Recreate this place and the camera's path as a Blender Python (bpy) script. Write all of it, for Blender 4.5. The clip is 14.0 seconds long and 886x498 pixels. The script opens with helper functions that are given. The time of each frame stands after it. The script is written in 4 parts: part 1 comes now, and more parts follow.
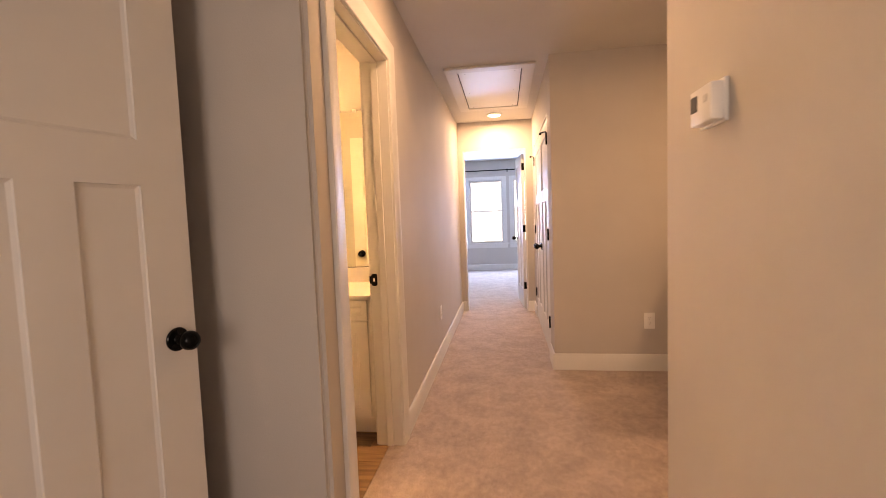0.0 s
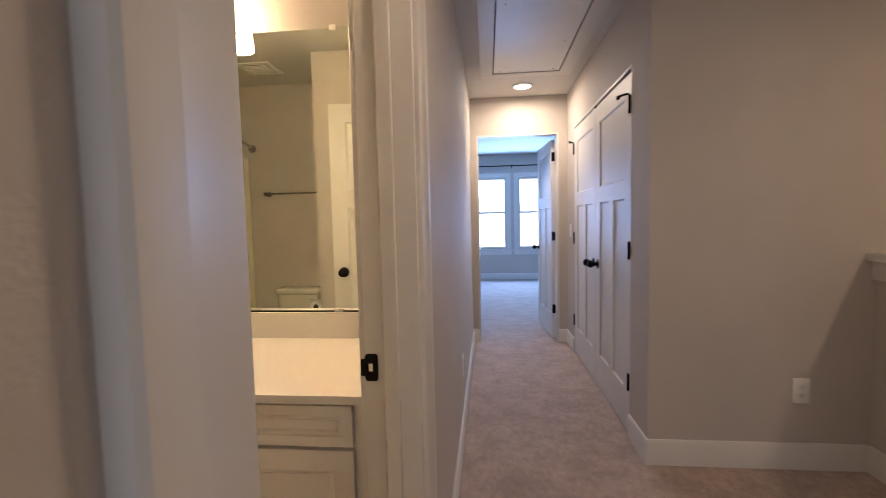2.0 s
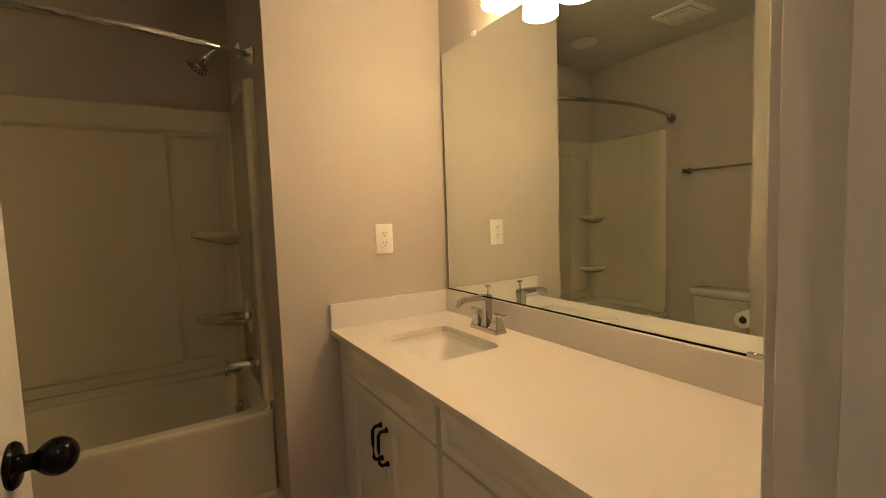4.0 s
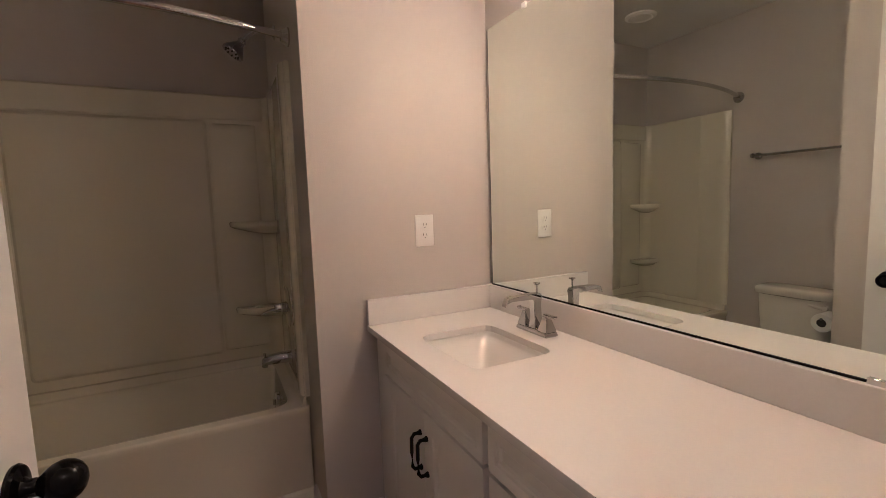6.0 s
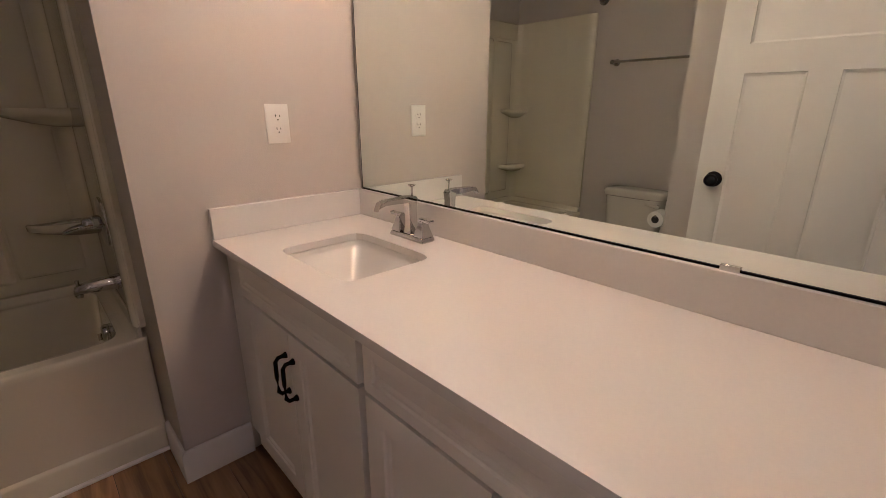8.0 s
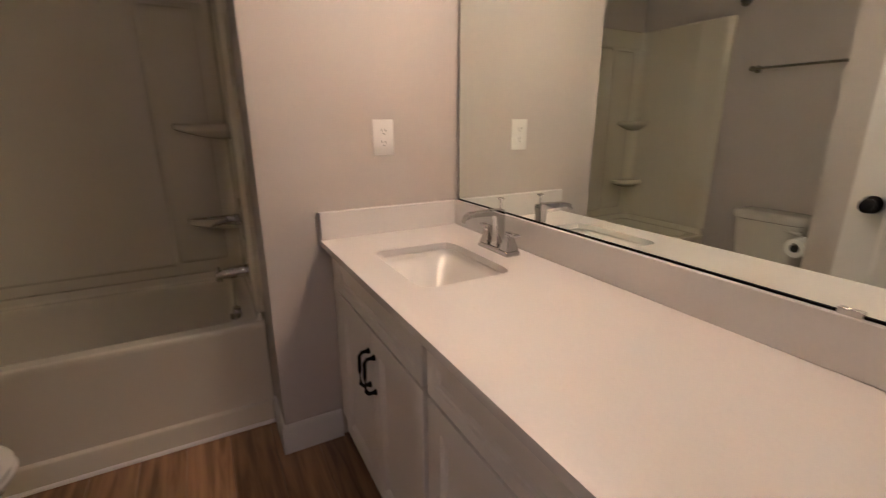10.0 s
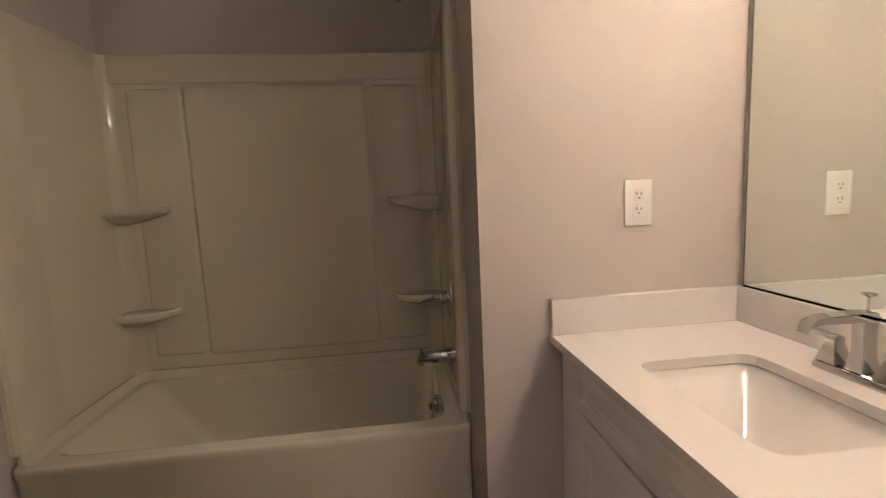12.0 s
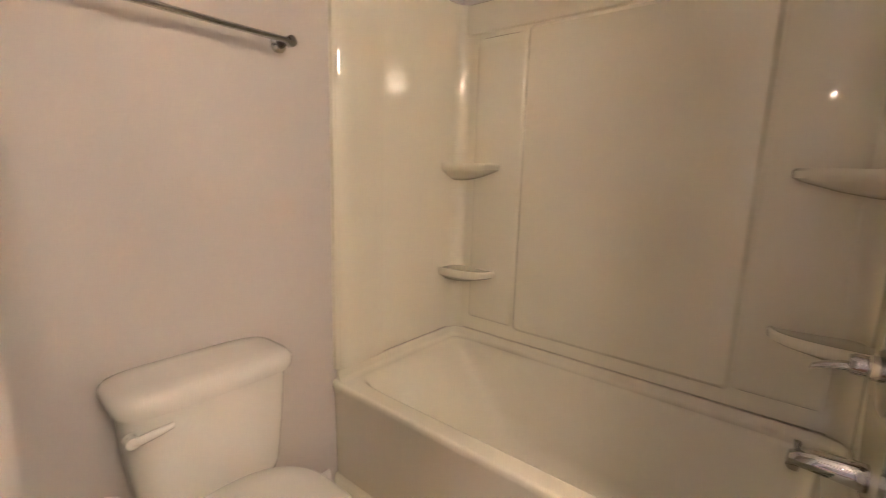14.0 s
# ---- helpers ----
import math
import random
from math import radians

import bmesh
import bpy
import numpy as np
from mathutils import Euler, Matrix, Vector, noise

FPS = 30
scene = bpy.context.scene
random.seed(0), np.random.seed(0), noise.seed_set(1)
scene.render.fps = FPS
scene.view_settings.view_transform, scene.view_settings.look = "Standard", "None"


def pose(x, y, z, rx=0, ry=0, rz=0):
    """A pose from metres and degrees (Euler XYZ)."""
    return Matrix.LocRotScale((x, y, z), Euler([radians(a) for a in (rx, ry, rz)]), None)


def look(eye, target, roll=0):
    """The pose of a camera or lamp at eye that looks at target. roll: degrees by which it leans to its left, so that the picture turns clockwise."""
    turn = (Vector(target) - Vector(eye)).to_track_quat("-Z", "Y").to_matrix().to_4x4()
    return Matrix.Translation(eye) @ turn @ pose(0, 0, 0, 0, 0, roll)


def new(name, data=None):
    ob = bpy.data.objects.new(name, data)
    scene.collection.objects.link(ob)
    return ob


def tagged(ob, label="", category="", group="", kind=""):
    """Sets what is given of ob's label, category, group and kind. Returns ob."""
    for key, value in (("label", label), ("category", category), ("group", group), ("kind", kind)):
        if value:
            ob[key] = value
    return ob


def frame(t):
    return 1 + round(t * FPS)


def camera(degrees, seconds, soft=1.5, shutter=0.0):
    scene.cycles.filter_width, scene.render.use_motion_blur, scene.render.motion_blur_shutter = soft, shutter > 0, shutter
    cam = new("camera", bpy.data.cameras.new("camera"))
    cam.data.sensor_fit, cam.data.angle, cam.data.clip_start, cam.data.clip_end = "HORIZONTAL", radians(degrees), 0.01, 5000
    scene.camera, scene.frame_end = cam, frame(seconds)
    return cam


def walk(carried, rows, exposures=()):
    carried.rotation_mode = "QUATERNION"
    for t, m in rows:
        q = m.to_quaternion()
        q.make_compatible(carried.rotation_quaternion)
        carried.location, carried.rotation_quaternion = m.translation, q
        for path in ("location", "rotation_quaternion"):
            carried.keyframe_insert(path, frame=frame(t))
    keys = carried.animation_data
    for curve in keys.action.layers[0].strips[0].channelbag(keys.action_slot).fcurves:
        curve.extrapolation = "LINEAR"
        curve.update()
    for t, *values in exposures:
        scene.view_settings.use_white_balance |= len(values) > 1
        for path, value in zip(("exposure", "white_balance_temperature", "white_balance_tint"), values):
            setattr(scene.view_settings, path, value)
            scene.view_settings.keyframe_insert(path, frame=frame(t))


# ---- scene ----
cam = camera(90.0, 14.0, soft=0.8, shutter=0.25)
PATH = [
    (0, (0.201, 0.242, 1.223), (-0.079, 2.218, 1.088), -2.1),
    (0.5, (0.051, 0.574, 1.249), (-0.239, 2.547, 1.106), -2.0),
    (1, (-0.088, 0.903, 1.264), (-0.055, 2.898, 1.122), -2.2),
    (1.5, (-0.141, 1.23, 1.261), (-0.025, 3.223, 1.142), -1.6),
    (2, (-0.22, 1.517, 1.257), (-0.422, 3.502, 1.123), -1.3),
    (2.5, (-0.297, 1.772, 1.254), (-0.715, 3.724, 1.133), -1.4),
    (3, (-0.327, 1.914, 1.266), (-1.331, 3.64, 1.149), -1.6),
    (3.5, (-0.325, 2.01, 1.251), (-1.934, 3.194, 1.147), -2.2),
    (6, (-0.455, 2.095, 1.264), (-2.23, 2.994, 1.063), -1.9),
    (6.5, (-0.485, 2.083, 1.244), (-2.248, 3.008, 1.05), -1.7),
    (7, (-0.529, 2.125, 1.23), (-2.217, 3.163, 0.958), -0.9),
    (7.5, (-0.566, 2.17, 1.214), (-2.055, 3.412, 0.722), -0.5),
    (7.7, (-0.584, 2.173, 1.212), (-1.964, 3.498, 0.629), 0.4),
    (9.8, (-0.547, 2.242, 1.211), (-2.105, 3.321, 0.574), 0.5),
    (10, (-0.519, 2.234, 1.221), (-2.208, 3.149, 0.663), -0.2),
    (10.5, (-0.477, 2.22, 1.244), (-2.392, 2.663, 0.874), -2.0),
    (11, (-0.546, 2.196, 1.228), (-2.505, 2.453, 0.912), -3.3),
    (11.5, (-0.748, 2.164, 1.23), (-2.714, 2.449, 0.994), -3.4),
    (12, (-0.917, 2.164, 1.208), (-2.89, 2.382, 0.965), -2.6),
    (12.5, (-1.107, 2.229, 1.2), (-3.085, 2.012, 0.994), -0.7),
    (13, (-1.285, 2.228, 1.187), (-3.204, 1.713, 0.96), -0.2),
    (13.3, (-1.366, 2.189, 1.19), (-3.252, 1.57, 0.948), -0.1),
    (13.5, (-1.402, 2.184, 1.189), (-3.22, 1.397, 0.92), -0.2),
    (14, (-1.401, 2.188, 1.178), (-2.932, 0.949, 0.83), 1.7),
]
EXPOSURE = [
    (0.0, 0.95, 11500, 34),
    (0.5, 0.72, 7900, 20),
    (1.0, 0.65, 7000, 20),
    (1.5, 0.55, 6800, 16),
    (2.0, 0.2, 6700, 18),
    (3.0, -0.4, 7100, 14),
    (3.7, -0.4, 7700, 14),
    (5.8, -0.37, 5400, 30),
    (7.5, -0.37, 5400, 30),
    (10.0, -0.37, 5400, 28),
    (11.0, -0.05, 5280, 24),
    (12.0, -0.02, 5320, 24),
    (12.5, 0.36, 5280, 24),
    (13.0, 0.88, 5250, 22),
    (14.0, 1.25, 5340, 24),
]
walk(cam, [(t, look(eye, target, roll)) for t, eye, target, roll in PATH], EXPOSURE)


# ---- world and light ----
world = bpy.data.worlds.new("world")
scene.world = world
world.use_nodes = True
wn, wl = world.node_tree.nodes, world.node_tree.links
sky = wn.new("ShaderNodeTexSky")
sky.sky_type = 'NISHITA'
sky.sun_disc = False
sky.sun_elevation = radians(40)
sky.sun_rotation = radians(200)
wl.new(sky.outputs[0], wn["Background"].inputs[0])
wn["Background"].inputs[1].default_value = 0.12
sun = new("sun", bpy.data.lights.new("sun", 'SUN'))
sun.data.energy, sun.data.angle, sun.data.color = 1.0, radians(10), (1.0, 0.95, 0.88)
sun.matrix_world = look((0, 0, 30), (8, -22, 0))

WARM = (1.0, 0.78, 0.55)


def area_lamp(name, m, size, power, color, shape='DISK', size_y=None):
    ob = new(name, bpy.data.lights.new(name, 'AREA'))
    ob.data.shape, ob.data.size, ob.data.energy, ob.data.color = shape, size, power, color
    if size_y:
        ob.data.size_y = size_y
    ob.matrix_world = m
    return ob


area_lamp("hall_lamp_far", pose(0.11, 5.62, 2.405), 0.13, 12, (1.0, 0.85, 0.66))
area_lamp("hall_lamp_near", pose(0.15, 2.28, 2.405), 0.13, 6.2, WARM)
area_lamp("stair_lamp", pose(2.08, 2.62, 2.405), 0.13, 8.0, WARM)
area_lamp("window_daylight", pose(0.35, 10.45, 1.35, -90, 0, 0), 2.2, 148, (0.20, 0.46, 1.0), 'RECTANGLE', 1.5)
# added lamp with no known source: brightens the nook from behind the start
area_lamp("start_added_daylight", pose(-0.35, -1.56, 1.45, 90, 0, 0), 0.8, 12, (0.74, 0.86, 1.0), 'RECTANGLE', 1.1)


# ---- materials ----
def material(name, color, rough=0.5, metal=0.0, vary=0.06, scale=6.0, bump=0.0, bump_scale=120.0, coat=0.0, spec=0.5):
    m = bpy.data.materials.new(name)
    m.use_nodes = True
    n, l = m.node_tree.nodes, m.node_tree.links
    b = n["Principled BSDF"]
    b.inputs["Roughness"].default_value = rough
    b.inputs["Metallic"].default_value = metal
    b.inputs["Coat Weight"].default_value = coat
    b.inputs["Coat Roughness"].default_value = 0.06
    b.inputs["Specular IOR Level"].default_value = spec
    co = n.new("ShaderNodeTexCoord")
    t = n.new("ShaderNodeTexNoise")
    t.inputs["Scale"].default_value, t.inputs["Detail"].default_value = scale, 5
    l.new(co.outputs["Object"], t.inputs["Vector"])
    r = n.new("ShaderNodeValToRGB")
    r.color_ramp.elements[0].position, r.color_ramp.elements[1].position = 0.3, 0.7
    r.color_ramp.elements[0].color = (*[c * (1 - vary) for c in color], 1)
    r.color_ramp.elements[1].color = (*[min(1, c * (1 + vary)) for c in color], 1)
    l.new(t.outputs["Fac"], r.inputs[0])
    l.new(r.outputs[0], b.inputs["Base Color"])
    if bump:
        f = n.new("ShaderNodeTexNoise")
        f.inputs["Scale"].default_value, f.inputs["Detail"].default_value = bump_scale, 3
        l.new(co.outputs["Object"], f.inputs["Vector"])
        p = n.new("ShaderNodeBump")
        p.inputs["Strength"].default_value, p.inputs["Distance"].default_value = bump, 0.002
        l.new(f.outputs["Fac"], p.inputs["Height"])
        l.new(p.outputs[0], b.inputs["Normal"])
    return m


def glow(name, color, strength):
    m = bpy.data.materials.new(name)
    m.use_nodes = True
    b = m.node_tree.nodes["Principled BSDF"]
    b.inputs["Base Color"].default_value = (*color, 1)
    b.inputs["Emission Color"].default_value = (*color, 1)
    b.inputs["Emission Strength"].default_value = strength
    return m


PAINT = material("wall_paint", (0.52, 0.477, 0.438), 0.75, vary=0.03, scale=2.5, bump=0.25, bump_scale=260)
CEIL = material("ceiling_paint", (0.64, 0.62, 0.59), 0.85, vary=0.03, scale=2, bump=0.5, bump_scale=150)
TRIM = material("trim_paint", (0.67, 0.65, 0.62), 0.45, vary=0.02, scale=5, bump=0.05, bump_scale=60, spec=0.35)
CABINET = material("cabinet_paint", (0.76, 0.73, 0.69), 0.35, vary=0.02, scale=5, bump=0.05, bump_scale=80)
ACRYLIC = material("acrylic", (0.69, 0.648, 0.52), 0.035, vary=0.015, scale=2, coat=0.5)
PORCELAIN = material("porcelain", (0.66, 0.63, 0.57), 0.08, vary=0.01, scale=3, coat=0.5)
BASIN = material("white_basin", (0.74, 0.72, 0.69), 0.03, vary=0.01, scale=3, coat=0.5)
QUARTZ = material("quartz", (0.715, 0.69, 0.665), 0.24, vary=0.012, scale=140)
CHROME = material("chrome", (0.58, 0.57, 0.56), 0.035, 1.0, vary=0.02)
BLACK = material("black_metal", (0.004, 0.0037, 0.0035), 0.16, 0.0, vary=0.1, spec=0.12)
PLASTIC = material("white_plastic", (0.82, 0.80, 0.77), 0.35, vary=0.01)
DARK = material("dark_slot", (0.03, 0.028, 0.025), 0.6)
PAPER = material("tissue_paper", (0.82, 0.80, 0.77), 0.9, bump=0.3, bump_scale=90)
LAMP = glow("lit_diffuser", (1.0, 0.86, 0.68), 14)
SHADE = glow("lit_glass_shade", (1.0, 0.768, 0.46), 42)
BULB = glow("lit_bulb", (1.0, 0.768, 0.46), 65)



def carpet_material():
    """Cut pile: fine tufts, mid-size mottling and brushed streaks."""
    m = material("carpet", (0.485, 0.375, 0.325), 1.0, vary=0.15, scale=5.5, spec=0.1)
    n, l = m.node_tree.nodes, m.node_tree.links
    b = n["Principled BSDF"]
    b.inputs["Sheen Weight"].default_value, b.inputs["Sheen Roughness"].default_value = 0.25, 0.5
    base = b.inputs["Base Color"].links[0].from_socket
    co = n.new("ShaderNodeTexCoord")
    mp = n.new("ShaderNodeMapping")
    mp.inputs["Scale"].default_value = (13, 9, 11)
    l.new(co.outputs["Object"], mp.inputs["Vector"])
    streak = n.new("ShaderNodeTexNoise")
    streak.inputs["Scale"].default_value, streak.inputs["Detail"].default_value, streak.inputs["Roughness"].default_value = 2.2, 8, 0.68
    l.new(mp.outputs[0], streak.inputs["Vector"])
    ramp = n.new("ShaderNodeMapRange")
    ramp.inputs["From Min"].default_value, ramp.inputs["From Max"].default_value = 0.36, 0.64
    ramp.inputs["To Min"].default_value, ramp.inputs["To Max"].default_value = 0.84, 1.10
    l.new(streak.outputs["Fac"], ramp.inputs["Value"])
    tuft = n.new("ShaderNodeTexVoronoi")
    tuft.inputs["Scale"].default_value = 240
    l.new(co.outputs["Object"], tuft.inputs["Vector"])
    tm = n.new("ShaderNodeMapRange")
    tm.inputs["To Min"].default_value, tm.inputs["To Max"].default_value = 1.1, 0.72
    l.new(tuft.outputs["Distance"], tm.inputs["Value"])
    mul = n.new("ShaderNodeMath")
    mul.operation = 'MULTIPLY'
    l.new(ramp.outputs[0], mul.inputs[0])
    l.new(tm.outputs[0], mul.inputs[1])
    mix = n.new("ShaderNodeVectorMath")
    mix.operation = 'SCALE'
    l.new(base, mix.inputs[0])
    l.new(mul.outputs[0], mix.inputs["Scale"])
    l.new(mix.outputs[0], b.inputs["Base Color"])
    p = n.new("ShaderNodeBump")
    p.inputs["Strength"].default_value, p.inputs["Distance"].default_value = 0.9, 0.006
    l.new(mul.outputs[0], p.inputs["Height"])
    l.new(p.outputs[0], b.inputs["Normal"])
    return m


CARPET = carpet_material()

HATCH = material("hatch_paint", (0.76, 0.75, 0.73), 0.38, vary=0.02, scale=4, bump=0.06, bump_scale=14)
SEAM = material("caulk", (0.55, 0.49, 0.40), 0.6)
DAYGLOW = glow("overcast_sky", (0.72, 0.86, 1.0), 4.0)
GLASS = bpy.data.materials.new("window_glass")
GLASS.use_nodes = True
_g = GLASS.node_tree.nodes["Principled BSDF"]
_g.inputs["Transmission Weight"].default_value, _g.inputs["Roughness"].default_value, _g.inputs["IOR"].default_value = 1.0, 0.0, 1.05


def plank_material():
    m = material("wood_plank", (0.20, 0.115, 0.06), 0.42, vary=0.1)
    n, l = m.node_tree.nodes, m.node_tree.links
    b = n["Principled BSDF"]
    co = n.new("ShaderNodeTexCoord")
    info = n.new("ShaderNodeObjectInfo")
    add = n.new("ShaderNodeVectorMath")
    add.operation = 'MULTIPLY_ADD'
    mp = n.new("ShaderNodeMapping")
    mp.inputs["Scale"].default_value = (1.6, 22, 22)
    mul = n.new("ShaderNodeVectorMath")
    mul.operation = 'SCALE'
    mul.inputs[0].default_value = (7.0, 13.0, 5.0)
    l.new(info.outputs["Random"], mul.inputs["Scale"])
    plus = n.new("ShaderNodeVectorMath")
    l.new(co.outputs["Object"], plus.inputs[0])
    l.new(mul.outputs[0], plus.inputs[1])
    l.new(plus.outputs[0], mp.inputs["Vector"])
    w = n.new("ShaderNodeTexNoise")
    w.inputs["Scale"].default_value, w.inputs["Detail"].default_value, w.inputs["Distortion"].default_value = 1.6, 7, 0.6
    l.new(mp.outputs[0], w.inputs["Vector"])
    r = n.new("ShaderNodeValToRGB")
    e = r.color_ramp.elements
    e[0].position, e[0].color = 0.30, (0.13, 0.068, 0.032, 1)
    e[1].position, e[1].color = 0.72, (0.42, 0.255, 0.135, 1)
    k = r.color_ramp.elements.new(0.5)
    k.color = (0.28, 0.158, 0.08, 1)
    l.new(w.outputs["Fac"], r.inputs[0])
    hsv = n.new("ShaderNodeHueSaturation")
    mr = n.new("ShaderNodeMapRange")
    mr.inputs["To Min"].default_value, mr.inputs["To Max"].default_value = 0.75, 1.2
    l.new(info.outputs["Random"], mr.inputs["Value"])
    l.new(mr.outputs[0], hsv.inputs["Value"])
    l.new(r.outputs[0], hsv.inputs["Color"])
    l.new(hsv.outputs[0], b.inputs["Base Color"])
    p = n.new("ShaderNodeBump")
    p.inputs["Strength"].default_value, p.inputs["Distance"].default_value = 0.15, 0.001
    l.new(w.outputs["Fac"], p.inputs["Height"])
    l.new(p.outputs[0], b.inputs["Normal"])
    return m


PLANK = plank_material()

MIRROR = bpy.data.materials.new("mirror_silver")
MIRROR.use_nodes = True
_b = MIRROR.node_tree.nodes["Principled BSDF"]
_b.inputs["Base Color"].default_value = (0.90, 0.96, 0.90, 1)
_b.inputs["Metallic"].default_value, _b.inputs["Roughness"].default_value = 1.0, 0.005


# ---- builders ----
def box(bm, x0, y0, z0, x1, y1, z1, bevel=0.0, seg=2):
    made = bmesh.ops.create_cube(bm, size=1.0, matrix=Matrix.Translation(((x0 + x1) / 2, (y0 + y1) / 2, (z0 + z1) / 2)) @ Matrix.Diagonal((abs(x1 - x0), abs(y1 - y0), abs(z1 - z0), 1)))
    if bevel:
        edges = list({e for v in made["verts"] for e in v.link_edges})
        bmesh.ops.bevel(bm, geom=edges, offset=bevel, segments=seg, affect='EDGES', profile=0.5)
    return bm


def boxed(*a, **k):
    return box(bmesh.new(), *a, **k)


def rod(bm, p, q, r0, r1=None, n=20):
    p, q = Vector(p), Vector(q)
    d = q - p
    m = Matrix.Translation((p + q) / 2) @ d.to_track_quat('Z', 'Y').to_matrix().to_4x4()
    bmesh.ops.create_cone(bm, cap_ends=True, segments=n, radius1=r0, radius2=r0 if r1 is None else r1, depth=d.length, matrix=m)
    return bm


def lathe(bm, profile, m=None, n=32):
    """Turns (radius, height) pairs round z."""
    m = m or Matrix()
    rings = []
    for r, z in profile:
        rings.append([bm.verts.new(m @ Vector((max(r, 1e-4) * math.cos(2 * math.pi * k / n), max(r, 1e-4) * math.sin(2 * math.pi * k / n), z))) for k in range(n)])
    for a, b in zip(rings, rings[1:]):
        for k in range(n):
            bm.faces.new((a[k], a[(k + 1) % n], b[(k + 1) % n], b[k]))
    bm.faces.new(rings[0][::-1])
    bm.faces.new(rings[-1])
    return bm


def loft(bm, rings, cap_first=True, cap_last=True):
    rows = [[bm.verts.new(p) for p in ring] for ring in rings]
    k = len(rows[0])
    for a, b in zip(rows, rows[1:]):
        for i in range(k):
            bm.faces.new((a[i], a[(i + 1) % k], b[(i + 1) % k], b[i]))
    if cap_first:
        bm.faces.new(rows[0][::-1])
    if cap_last:
        bm.faces.new(rows[-1])
    return bm


def tube(bm, pts, r, n=14):
    """A round bar along a line of points."""
    pts = [Vector(p) for p in pts]
    rings = []
    for i, p in enumerate(pts):
        d = (pts[min(i + 1, len(pts) - 1)] - pts[max(i - 1, 0)]).normalized()
        q = d.to_track_quat('Z', 'Y')
        rings.append([p + q @ Vector((r * math.cos(2 * math.pi * k / n), r * math.sin(2 * math.pi * k / n), 0)) for k in range(n)])
    return loft(bm, rings)


def oval(cx, cy, rx, ry, z, power=2.0, n=40):
    """A ring, from ellipse (2) to rounded rectangle (higher powers)."""
    out = []
    for k in range(n):
        a = 2 * math.pi * k / n
        c, s = math.cos(a), math.sin(a)
        out.append(Vector((cx + rx * math.copysign(abs(c) ** (2 / power), c), cy + ry * math.copysign(abs(s) ** (2 / power), s), z)))
    return out


def mesh_of(bm, name, mat, smooth=40):
    bmesh.ops.recalc_face_normals(bm, faces=bm.faces[:])
    me = bpy.data.meshes.new(name)
    bm.to_mesh(me)
    bm.free()
    me.materials.append(mat)
    if smooth:
        for p in me.polygons:
            p.use_smooth = True
        me.set_sharp_from_angle(angle=radians(smooth))
    return me


def thing(name, at, label, category, group="", kind="", m=None):
    ob = new(name)
    ob.empty_display_size = 0.05
    ob.matrix_world = m if m is not None else Matrix.Translation(at)
    bpy.context.view_layer.update()
    return tagged(ob, label, category, group, kind)


def part(name, bm, mat, parent, label="", smooth=40, local=False):
    """Links a bmesh in world places (or the parent's own, with local) as one part of a thing."""
    if not local:
        o = parent
        shift = Matrix()
        while o:
            shift = o.matrix_basis @ shift
            o = o.parent
        bmesh.ops.transform(bm, matrix=shift.inverted(), verts=bm.verts[:])
    ob = new(name, mesh_of(bm, name, mat, smooth))
    ob.parent = parent
    return tagged(ob, label)


def solid(name, bm, mat, label, category="", kind="structure", smooth=40):
    return tagged(new(name, mesh_of(bm, name, mat, smooth)), label, category or name.split("_")[0], "", kind)


# ---- structure ----
H = 2.44           # ceiling height
HX = -0.38         # hall's left wall, hall face
BX = -0.515        # the same wall, bathroom face
CX = 0.565         # closet wall face
SY = 3.77          # stub wall's face at the landing
NY = 3.13          # bathroom north wall
SWY = 1.0          # bathroom south wall
TX = -2.05         # vanity end wall face
TY = 2.385         # tub recess, north wall
OY0, OY1, OZ = 1.785, 2.518, 2.045   # bathroom doorway between its jambs
EY = 6.0           # hall end wall, hall face
BD0, BD1, BDZ = -0.302, 0.465, 2.06  # bedroom doorway
CL0, CL1, CLZ = 4.07, 5.64, 2.05    # closet doorway
JT = 0.018         # jamb thickness


def wall(name, *boxes, label="greige painted plasterboard wall", mat=None):
    bm = bmesh.new()
    for b in boxes:
        box(bm, *b)
    return solid(name, bm, mat or PAINT, label, "wall", smooth=0)


wall("wall_hall_west", (BX, OY1 + JT, 0, HX, EY, H), (BX, OY0 - JT, OZ + JT, HX, OY1 + JT, H))
bm = boxed(BX, 1.56, 0, HX, OY0 - JT, H)
corner = [e for e in bm.edges if all(abs(v.co.x - HX) < 1e-5 and abs(v.co.y - 1.56) < 1e-5 for v in e.verts)]
bmesh.ops.bevel(bm, geom=corner, offset=0.018, segments=5, affect='EDGES')
solid("wall_hall_corner", bm, PAINT, "greige wall with a rounded corner bead", "wall")
wall("wall_nook_north", (-1.33, 1.56, 0, BX, 1.66, H))
wall("wall_nook_west", (-1.06, -1.6, 0, -0.94, 0.775, H), (-1.06, 0.775, 2.05, -0.94, 1.56, H))
wall("wall_nook_closet", (-1.45, 0.655, 0, -1.33, 1.56, H), (-1.33, 0.655, 0, -1.06, 0.775, H))
wall("wall_toilet_east", (-1.43, SWY, 0, -1.33, 1.66, H))
wall("wall_bath_south", (-3.15, SWY - 0.12, 0, -1.45, SWY, H))
wall("wall_bath_west", (-3.15, SWY, 0, -2.96, TY, H))
wall("wall_tub_end", (-3.15, TY, 0, TX, NY, H))
wall("wall_bath_north", (-3.15, NY, 0, BX, NY + 0.12, H))
wall("wall_thermostat", (0.70, -1.6, 0, 0.82, 1.70, H))
